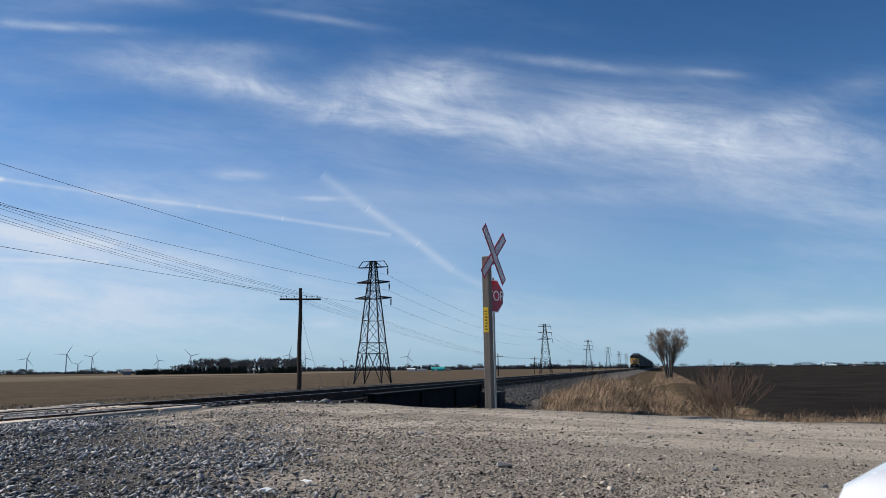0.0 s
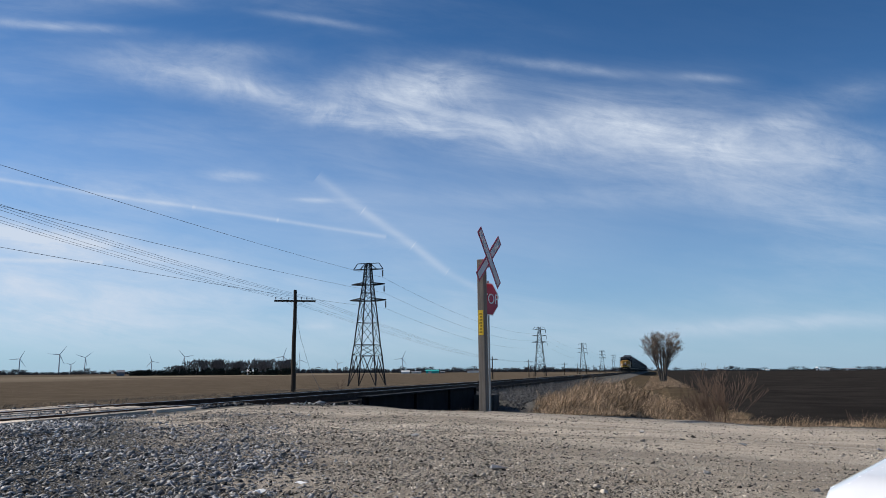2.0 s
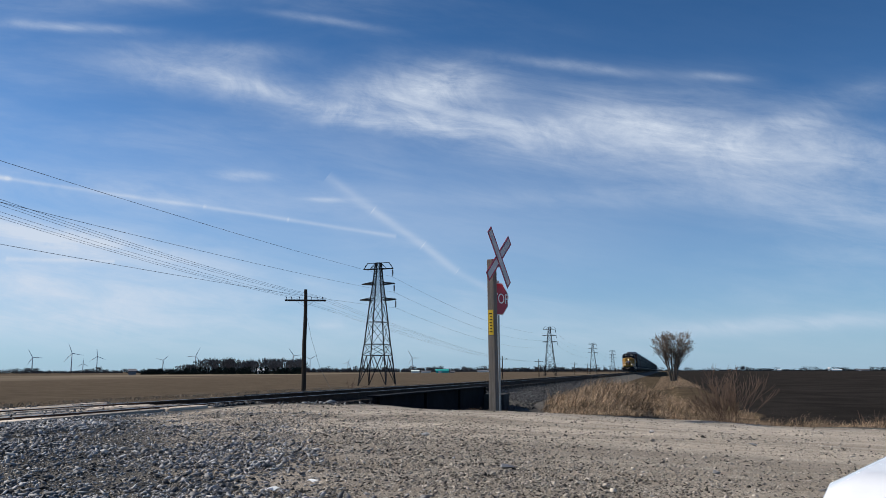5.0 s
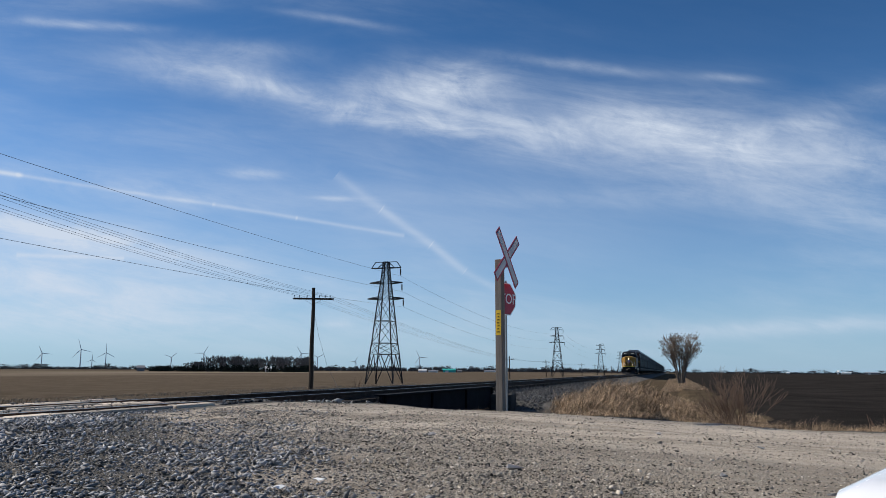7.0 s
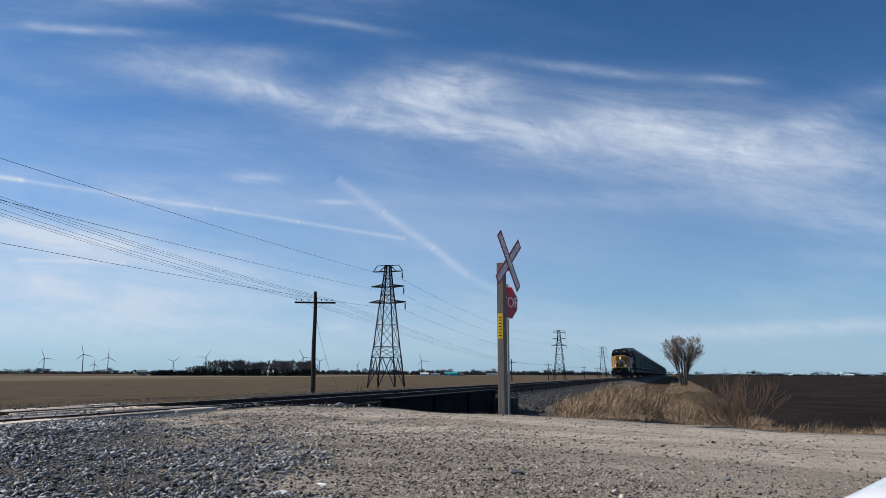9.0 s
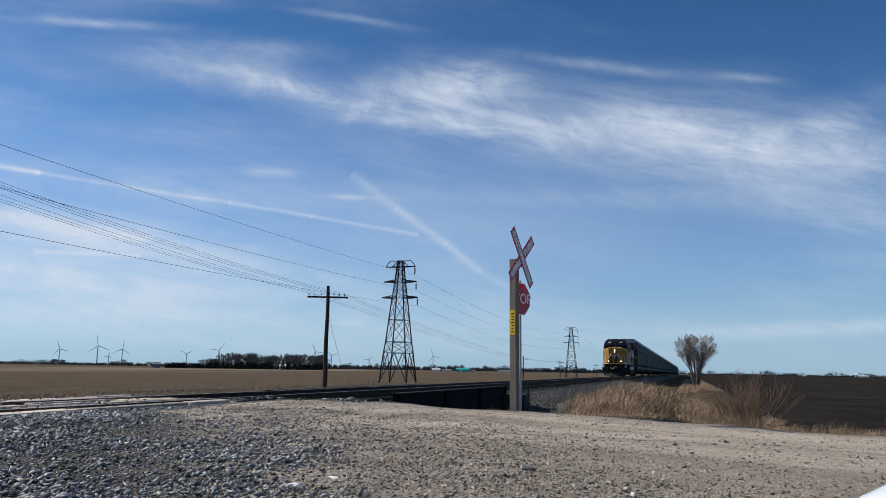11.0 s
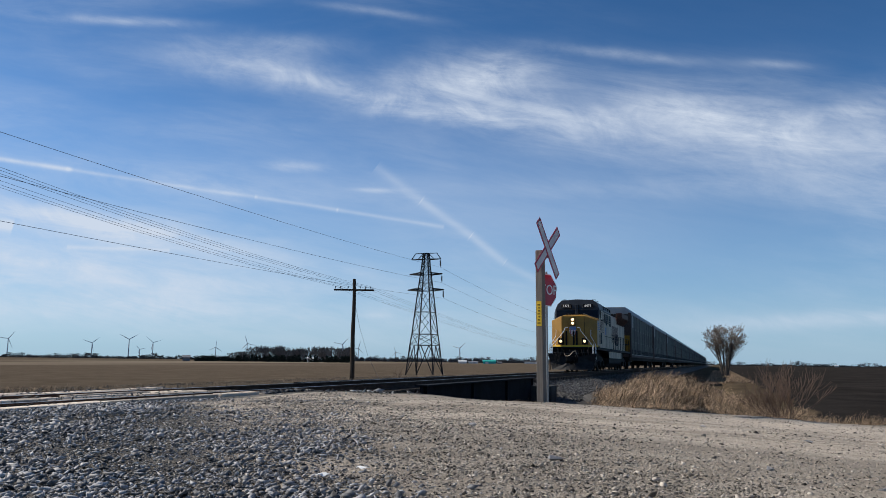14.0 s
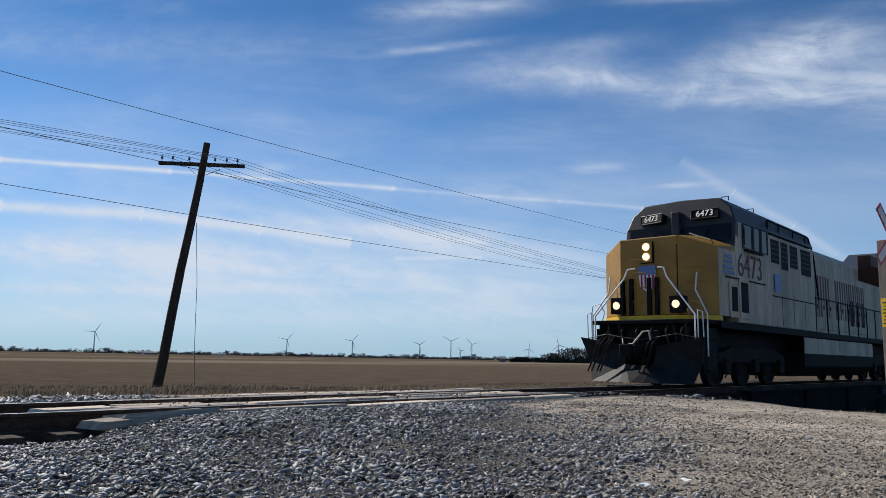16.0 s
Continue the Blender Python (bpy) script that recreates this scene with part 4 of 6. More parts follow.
        plow.poly([(0, -1.02, 0.12), (s * 0.3, -0.95, 0.12), (s * 0.36, -0.5, 0.55), (0, -0.55, 0.5), (0, -0.97, 0.12), (s * 0.3, -0.9, 0.12), (s * 0.36, -0.45, 0.55), (0, -0.5, 0.5)], [(0, 1, 2, 3), (7, 6, 5, 4), (0, 4, 5, 1), (1, 5, 6, 2), (2, 6, 7, 3), (3, 7, 4, 0)])
    p("plow", plow, principled("dull_plow_steel", (0.02, 0.021, 0.023), 0.55, 0.1, vary=0.4, scale=3, bump=0.15), "dark dull steel snow plow")
    p("coupler", Geo().box(-0.14, 0.14, -0.95, -0.3, 0.72, 0.98).box(-0.2, 0.06, -1.1, -0.9, 0.7, 1.0), BLACK, bevel=0.02)
    for x in (-1.05, -0.95, -0.8, -0.72, 0.3, 0.42):
        p("air_hose", Geo().path([(x, -0.37, 1.2), (x - 0.03, -0.62, 1.0), (x - 0.1, -0.72, 0.6), (x - 0.2, -0.75, 0.35)], 0.022), UNDER)
    p("cable", Geo().path([(-0.5, -0.38, 1.15), (-0.42, -0.5, 0.98), (-0.15, -0.52, 1.02), (0.1, -0.52, 1.3), (0.26, -0.52, 1.32), (0.3, -0.52, 1.1)], 0.022), GREY)
    for s in (-1, 1):
        for z in (0.42, 0.8, 1.15):
            p("step", Geo().box(s * 1.5 - 0.12 * (s > 0) - 0.0 * s, s * 1.5 + 0.12 * (s < 0), 0.0, 0.55, z, z + 0.03), UNDER)
        p("step_side", Geo().box(s * 1.36 - 0.02, s * 1.36 + 0.02, -0.1, 0.7, 0.35, 1.4), BLACK)
    # cab
    Y0, Y1 = 1.75, 4.0
    cab = p("cab", Geo().poly([(-1.52, Y0, 1.6), (1.52, Y0, 1.6), (1.52, Y1, 1.6), (-1.52, Y1, 1.6), (-1.52, Y0 - 0.1, 3.5), (1.52, Y0 - 0.1, 3.5), (1.52, Y1, 4.15), (-1.52, Y1, 4.15), (-1.5, Y0 + 0.05, 4.15), (1.5, Y0 + 0.05, 4.15)], [(0, 1, 5, 4), (1, 2, 6, 9, 5), (2, 3, 7, 6), (3, 0, 4, 8, 7), (4, 5, 9, 8), (8, 9, 6, 7), (3, 2, 1, 0)]), GREY, "grey cab with number and striped emblem", 0.02)
    fr = [(-1.51, 4.15), (-1.36, 4.55), (-1.05, 4.82), (0.0, 4.87), (1.05, 4.82), (1.36, 4.55), (1.51, 4.15)]
    roof = p("cab_roof", Geo().poly([(x, Y0 + 0.0 + (z - 4.15) * 0.25, z) for x, z in fr] + [(x, Y1 + 3.9, min(z, 4.74)) for x, z in fr], [(i, i + 1, 8 + i, 7 + i) for i in range(6)] + [(0, 7, 13, 6), (6, 5, 4, 3, 2, 1, 0), (7, 8, 9, 10, 11, 12, 13)]), DARKGREY, "dark grey cab roof", 0.03)
    p("brow", Geo().poly([(-1.51, Y0 - 0.13, 3.46), (1.51, Y0 - 0.13, 3.46), (1.51, Y0 + 0.02, 4.17), (-1.51, Y0 + 0.02, 4.17), (-1.51, Y0 + 0.1, 3.46), (1.51, Y0 + 0.1, 3.46), (1.51, Y0 + 0.2, 4.17), (-1.51, Y0 + 0.2, 4.17)], [(0, 1, 2, 3), (7, 6, 5, 4), (0, 4, 5, 1), (1, 5, 6, 2), (2, 6, 7, 3), (3, 7, 4, 0)]), DARKGREY, "dark grey windscreen surround", 0.02)
    for x0, x1 in ((-1.38, -0.12), (0.12, 1.4)):
        w = p("windscreen", Geo().poly([(x0, Y0 - 0.125, 3.66), (x1, Y0 - 0.125, 3.66), (x1, Y0 - 0.02, 4.1), (x0, Y0 - 0.02, 4.1)], [(0, 1, 2, 3)]).poly([(x0, Y0 - 0.1, 3.66), (x1, Y0 - 0.1, 3.66), (x1, Y0 + 0.0, 4.1), (x0, Y0 + 0.0, 4.1)], [(3, 2, 1, 0)]), GLASS, "dark windscreen pane")
        p("wiper", Geo().beam((x0 + 0.5, Y0 - 0.15, 3.6), (x0 + 0.75, Y0 - 0.08, 4.0), 0.02), BLACK, parent=w)
    p("centre_post", Geo().box(-0.1, 0.1, Y0 - 0.2, Y0 + 0.1, 3.6, 4.5), DARKGREY, bevel=0.02)
    for x, turn in ((-0.74, -14), (0.74, 0)):
        nb = p("number_board", Geo().box(-0.36, 0.36, -0.03, 0.22, -0.125, 0.125), BLACK, "lit number board", 0.02, at=pose(x, Y0 - 0.02, 4.4, -12, 0, turn))
        p("board_rim", Geo().path([(-0.36, -0.03, -0.12), (0.36, -0.03, -0.12), (0.36, -0.03, 0.12), (-0.36, -0.03, 0.12), (-0.36, -0.03, -0.12)], 0.014, 4), DARKGREY, parent=nb)
        t = text_mesh("6473", 0.235, 0.003)
        t.materials.append(DIGIT)
        part("number", t, DIGIT, nb, at=pose(0, -0.034, 0, 90, 0, 0))
    # cab side number, emblem, windows
    for s in (-1, 1):
        X = s * 1.526
        t = text_mesh("6473", 0.86, 0.003)
        t.materials.append(DIGITDARK)
        part("cab_number", t, DIGITDARK, l, at=pose(X, 2.6, 3.02, 90, 0, 90 * s))
        for i in range(4):
            p("emblem_stripe", Geo().box(X - 0.004, X + 0.004, 0.85 + 0.04 * i, 1.55 - 0.05 * i, 2.75 + i * 0.13, 2.83 + i * 0.13) , BLUE)
        p("emblem_shield", Geo().box(X - 0.003, X + 0.003, 4.35, 4.85, 2.55, 3.05), BLUE)
        for y0, y1 in ((2.15, 2.75), (2.85, 3.3), (3.4, 3.85)):
            w = p("side_window", Geo().box(X - 0.02, X + 0.012, y0, y1, 3.5, 4.12), GLASS, "dark cab side window")
            p("window_frame", Geo().path([(X + s * 0.01, y0, 3.5), (X + s * 0.01, y1, 3.5), (X + s * 0.01, y1, 4.12), (X + s * 0.01, y0, 4.12), (X + s * 0.01, y0, 3.5)], 0.025, 4), DARKGREY, parent=w)
        p("armrest", Geo().box(min(X, X + s * 0.1), max(X, X + s * 0.1), 2.2, 3.3, 3.42, 3.47), BLACK)
        for y0, y1, z1 in ((1.25, 1.6, 2.45), (1.85, 2.3, 2.6)):
            d = p("side_door_panel", Geo().box(X - 0.01, X + 0.02 * s + 0.01, y0 - 0.08, y1 + 0.08, 1.7, z1 + 0.1), GREY, bevel=0.01)
            p("louvre", Geo().box(X - 0.01, X + s * 0.025 + 0.012, y0, y1, 1.85, z1), UNDER, parent=d)
        p("drip_rail", Geo().box(X - 0.02, X + 0.02, 1.0, 3.6, 2.66, 2.69), BLACK)
        p("mirror_bracket", Geo().box(X - 0.01 + s * 0.08, X + 0.01 + s * 0.08, 2.02, 2.06, 3.55, 4.0), BLACK)
        # equipment cabinet behind the cab
        p("cabinet", Geo().box(*sorted((s * 0.6, s * 1.5)), 4.0, 7.9, 1.6, 4.1), GREY, "grey equipment cabinet with louvred doors", 0.02)
        for k, (y0, y1) in enumerate(((4.2, 4.85), (5.0, 5.55), (5.75, 6.4), (6.7, 7.6))):
            v = p("intake_opening", Geo().box(*sorted((s * 1.44, s * 1.506)), y0, y1, 3.35 - 0.12 * (k % 2), 4.0), BLACK, "dark intake grille")
            for j in range(4):
                p("slat", Geo().box(*sorted((s * 1.49, s * 1.516)), y0, y1, 3.45 + j * 0.14, 3.47 + j * 0.14), DARKGREY, parent=v)
        p("cabinet_seam", Geo().box(*sorted((s * 1.498, s * 1.51)), 4.2, 7.85, 2.42, 2.45), BLACK)
        for y in (4.95, 5.9, 6.9):
            p("door_seam", Geo().box(*sorted((s * 1.498, s * 1.506)), y, y + 0.02, 1.65, 2.42), DARKGREY)
        p("roof_rail", Geo().path([(s * 1.46, 4.1, 4.2), (s * 1.46, 4.1, 4.5), (s * 1.46, 7.6, 4.45), (s * 1.44, 8.1, 4.0), (s * 1.4, 8.6, 2.6)], 0.025), BLACK)
        for y in (5.0, 6.2, 7.3):
            p("rail_post", Geo().tube((s * 1.46, y, 4.05), (s * 1.46, y, 4.47), 0.02), BLACK)
        # hood side doors with louvres, lettering as plain bars
        for k in range(10):
            y0 = 8.0 + k * 0.72
            d = p("hood_door", Geo().box(*sorted((s * 1.08, s * 1.125)), y0 + 0.02, y0 + 0.7, 1.75, 3.45), GREY, bevel=0.01)
            p("latch", Geo().box(*sorted((s * 1.12, s * 1.15)), y0 + 0.58, y0 + 0.64, 2.4, 2.55), DARKGREY, parent=d)
            if k > 6:
                p("louvre", Geo().box(*sorted((s * 1.12, s * 1.13)), y0 + 0.12, y0 + 0.58, 2.0, 2.9), UNDER, parent=d)
        for k in range(13):
            if k == 5:
                continue
            p("lettering_bar", Geo().box(*sorted((s * 1.125, s * 1.131)), 8.1 + k * 0.55, 8.24 + k * 0.55, 2.15, 3.5), DIGITDARK)
            p("lettering_bar", Geo().box(*sorted((s * 1.125, s * 1.131)), 8.38 + k * 0.55, 8.5 + k * 0.55, 2.15 + 0.5 * (k % 2), 3.5), DIGITDARK)
        # walkway handrail
        for k in range(11):
            p("handrail_post", Geo().tube((s * 1.47, 8.0 + k * 1.18, 1.6), (s * 1.47, 8.0 + k * 1.18, 2.65), 0.02), BLACK)
        p("handrail", Geo().path([(s * 1.47, 8.0, 2.65), (s * 1.47, 19.8, 2.65), (s * 1.47, 20.6, 2.2), (s * 1.47, 20.7, 0.8)], 0.022), BLACK)
        # radiator wing
        p("radiator_wing", Geo().prism([(s * 1.1, 3.75), (s * 1.1, 4.7), (s * 1.55, 4.7), (s * 1.55, 4.3)], 14.6, 19.6), WINGBROWN, "dark red-brown flared radiator wing", 0.02)
    p("hood", Geo().prism([(-1.09, 1.6), (1.09, 1.6), (1.09, 4.15), (0.85, 4.4), (-0.85, 4.4), (-1.09, 4.15)], 7.9, 20.4), GREY, "grey long hood", 0.02)
    p("exhaust_stack", Geo().tube((0, 9.4, 4.38), (0, 9.4, 4.72), 0.3, n=16).tube((0.55, 8.3, 4.3), (0.55, 8.3, 4.62), 0.22, n=14), BLACK)
    for x, y in ((-0.5, 2.4), (0.0, 2.6), (0.45, 2.3), (0.2, 3.4)):
        p("roof_aerial", Geo().tube((x, y, 4.76), (x, y, 4.86), 0.05, 0.03), BLACK)
    p("air_horn", Geo().path([(-0.3, 4.4, 4.78), (-0.3, 4.4, 4.92), (-0.3, 4.1, 4.95)], 0.05), BLACK)
    for x, y in ((-1.0, 2.2), (1.0, 2.2), (-0.9, 4.2), (0.9, 4.2)):
        p("roof_bracket", Geo().path([(x, y, 4.78), (x, y, 4.88), (x + 0.18, y, 4.88), (x + 0.18, y, 4.78)], 0.014, 5), BLACK)
    # underframe
    p("frame_sill", Geo().box(-1.5, 1.5, 0.7, 21.2, 1.42, 1.6), BLACK, bevel=0.01)
    p("underbody", Geo().box(-0.85, 0.85, 0.6, 21.0, 0.55, 1.42), BLACK)
    p("fuel_tank", Geo().prism([(-1.05, 0.25), (1.05, 0.25), (1.42, 0.55), (1.42, 0.95), (-1.42, 0.95), (-1.42, 0.55)], 6.9, 14.6), UNDER, "grimy fuel tank", 0.03)
    for s in (-1, 1):
        for y0, y1 in ((6.9, 10.4), (10.45, 14.6)):
            p("tank_panel", Geo().box(*sorted((s * 1.42, s * 1.44)), y0, y1, 0.93, 1.4), GREY, "pale side panel over the fuel tank")
    me = wheel_mesh(0.53)
    for y in (1.5, 15.6):
        tr = p("truck", Geo().box(-0.6, 0.6, y, y + 4.4, 0.6, 0.95), UNDER, "grimy three-axle truck")
        for s in (-1, 1):
            p("side_frame", Geo().prism([(y - 0.15, 0.62), (y + 4.55, 0.62), (y + 4.55, 0.82), (y + 3.6, 1.02), (y + 0.8, 1.02), (y - 0.15, 0.82)], *sorted((s * 0.95, s * 1.12)), axis="x"), UNDER, parent=tr, bevel=0.02)
            for k in range(3):
                yy = y + 0.3 + k * 1.9
                p("axle_box", Geo().box(*sorted((s * 0.98, s * 1.22)), yy - 0.17, yy + 0.17, 0.36, 0.72), UNDER, parent=tr, bevel=0.03)
                if k < 2:
                    p("spring", Geo().tube((s * 1.05, yy + 0.95, 0.3), (s * 1.05, yy + 0.95, 0.64), 0.12, n=12), UNDER, parent=tr)
        for k in range(3):
            LOCO_WHEELS.append((wheelset(l, y + 0.3 + k * 1.9, 0.53, me), y + 0.3 + k * 1.9))
    p("rear_coupler", Geo().box(-0.15, 0.15, 21.2, 22.0, 0.7, 1.0), BLACK)
    return l


def build_autorack():
    c = thing("autorack_wagon", pose(TX, 300, 0), "tall closed autorack freight wagon with galvanised side panels", "freight wagon", "autorack wagons of the train")

    def p(name, g, m, label="", bevel=0.0, parent=None, at=None):
        return part(name, g, m, parent or c, label, bevel, at)

    L0, L1 = 0.5, 26.9
    p("underframe", Geo().box(-1.3, 1.3, L0 - 0.1, L1 + 0.1, 0.85, 1.15), UNDER, bevel=0.02)
    p("deck_sill", Geo().box(-1.5, 1.5, L0, L1, 1.12, 1.36), RACKBROWN, bevel=0.01)
    p("core", Geo().box(-1.4, 1.4, L0 + 0.15, L1 - 0.15, 1.36, 5.2), DARKGREY)
    p("roof", Geo().prism([(-1.52, 5.05), (1.52, 5.05), (1.5, 5.2), (1.05, 5.72), (-1.05, 5.72), (-1.5, 5.2)], L0 + 0.05, L1 - 0.05), RACKROOF, "pale corrugated roof", 0.02)
    pan = Geo()
    h, w = 1.1, 2.6
    edge = [(0, 0), (0.02, 0)]
    for i in range(7):
        z = 0.07 + i * 0.145
        edge += [(0.02, z), (0.04, z + 0.01), (0.04, z + 0.07), (0.02, z + 0.08)]
    pan.prism(edge + [(0.02, h), (0, h)], 0, w)
    pan_me = pan.mesh("side_panel")
    pan_me.materials.append(RACK)
    post_me = Geo().box(-0.03, 0.05, -0.06, 0.06, 1.12, 5.1).mesh("post")
    post_me.materials.append(RACKPOST)
    tick_me = Geo().box(0, 0.05, -0.03, 0.03, 0, 0.42).mesh("stake")
    tick_me.materials.append(DARKGREY)
    for s in (-1, 1):
        for i in range(9):
            y = L0 + 0.9 + i * 2.77
            for k in range(3):
                z = 1.42 + k * 1.22
                m = pose(s * 1.45, y if s > 0 else y + 2.66, z, 0, 0, 0 if s > 0 else 180)
                part("side_panel", pan_me, RACK, c, at=m)
            part("post", post_me, RACK, c, at=pose(s * 1.46, y - 0.055, 0, 0, 0, 0 if s > 0 else 180))
        for i in range(18):
            part("stake", tick_me, DARKGREY, c, at=pose(s * 1.49, L0 + 1.2 + i * 1.39, 1.42, 0, 0, 0 if s > 0 else 180))
        part("post", post_me, RACK, c, at=pose(s * 1.46, L1 - 0.6, 0, 0, 0, 0 if s > 0 else 180))
        for y in (L0 + 0.35, L1 - 0.35):
            p("corner_post", Geo().box(*sorted((s * 1.3, s * 1.53)), y - 0.33, y + 0.33, 1.12, 5.2), RACKBROWN, "brown end corner post", 0.03)
        p("route_plate", Geo().box(*sorted((s * 1.49, s * 1.5)), L0 + 1.6, L0 + 2.6, 3.9, 5.0), RACKROOF, "pale blank plate")
        p("sill_line", Geo().box(*sorted((s * 1.5, s * 1.52)), L0 + 0.6, L1 - 0.6, 1.34, 1.39), RACKROOF)
    for y, q in ((L0 - 0.03, -1), (L1 + 0.03, 1)):
        for x0, x1 in ((-1.45, -0.03), (0.03, 1.45)):
            d = p("end_door", Geo().prism([(x0, 1.3), (x1, 1.3), (x1, 5.1), (x0, 5.1)], *sorted((y, y - q * 0.12))), RACKBROWN, "dark brown end door", 0.02)
            p("door_panel", Geo().box(x0 + 0.06, x1 - 0.06, *sorted((y, y + q * 0.015)), 1.5, 3.1), CARYELLOW, "faded yellow lower door panel", parent=d)
            for z in (2.2, 3.2, 4.2):
                p("door_rib", Geo().box(x0 + 0.1, x1 - 0.1, *sorted((y, y + q * 0.03)), z, z + 0.1), RACKBROWN, parent=d)
        p("coupler", Geo().box(-0.12, 0.12, *sorted((y, y + q * 0.5)), 0.7, 0.95), BLACK)
    me = wheel_mesh(0.42)
    for y in (2.3, 23.4):
        b = p("bogie", Geo().box(-0.55, 0.55, y + 0.5, y + 1.3, 0.5, 0.85), UNDER, "grimy two-axle bogie")
        for s in (-1, 1):
            p("side_frame", Geo().prism([(y - 0.1, 0.42), (y + 0.5, 0.3), (y + 1.3, 0.3), (y + 1.9, 0.42), (y + 1.9, 0.6), (y + 1.3, 0.78), (y + 0.5, 0.78), (y - 0.1, 0.6)], *sorted((s * 0.88, s * 1.02)), axis="x"), UNDER, parent=b, bevel=0.02)
        for k in range(2):
            wheelset(c, y + k * 1.8, 0.42, me)
    return c


LOCO = build_locomotive()
RACK0 = build_autorack()
CARS = [RACK0] + [copy_thing(RACK0, pose(TX, 300 + 27.4 * i, 0)) for i in range(1, 20)]


# ---- loose stones ----
def stone_shapes(n, rng):
    v = np.array([(1, 0, 0), (-1, 0, 0), (0, 1, 0), (0, -1, 0), (0, 0, 1), (0, 0, -1)], float)
    f = np.array([(0, 2, 4), (2, 1, 4), (1, 3, 4), (3, 0, 4), (2, 0, 5), (1, 2, 5), (3, 1, 5), (0, 3, 5)])
    return [(v * rng.uniform(0.7, 1.25, (6, 1)) + rng.normal(0, 0.3, (6, 3))) * np.array((1.25, rng.uniform(0.55, 0.95), rng.uniform(0.28, 0.58))) for i in range(n)], f


def scatter_stones(name, x, y, r, label, material, seed, lift=0.2):
    """Stones at x, y with radius r, half sunk, in one mesh."""
    rng = np.random.RandomState(seed)
    shapes, f = stone_shapes(40, rng)
    shapes = np.array(shapes)
    n = len(x)
    v = shapes[rng.randint(0, 40, n)] * r[:, None, None]
    a, tilt = rng.uniform(0, 6.283, n), rng.normal(0, 0.4, n)
    ct, st = np.cos(tilt)[:, None], np.sin(tilt)[:, None]
    vx, vz = v[..., 0] * ct - v[..., 2] * st, v[..., 0] * st + v[..., 2] * ct
    ca, sa = np.cos(a)[:, None], np.sin(a)[:, None]
    px, py = vx * ca - v[..., 1] * sa + x[:, None], vx * sa + v[..., 1] * ca + y[:, None]
    pz = vz + (height(x, y) + r * lift)[:, None]
    pts = np.stack([px, py, pz], -1).reshape(-1, 3)
    faces = (f[None] + (np.arange(n) * 6)[:, None, None]).reshape(-1, 3)
    me = bpy.data.meshes.new(name)
    me.vertices.add(len(pts))
    me.vertices.foreach_set("co", pts.astype(np.float32).ravel())
    me.loops.add(faces.size)
    me.loops.foreach_set("vertex_index", faces.astype(np.int32).ravel())
    me.polygons.add(len(faces))
    me.polygons.foreach_set("loop_start", (np.arange(len(faces)) * 3).astype(np.int32))
    me.update(calc_edges=True)
    me.materials.append(material)
    return tagged(new(name, me), label, "gravel", kind="stuff")


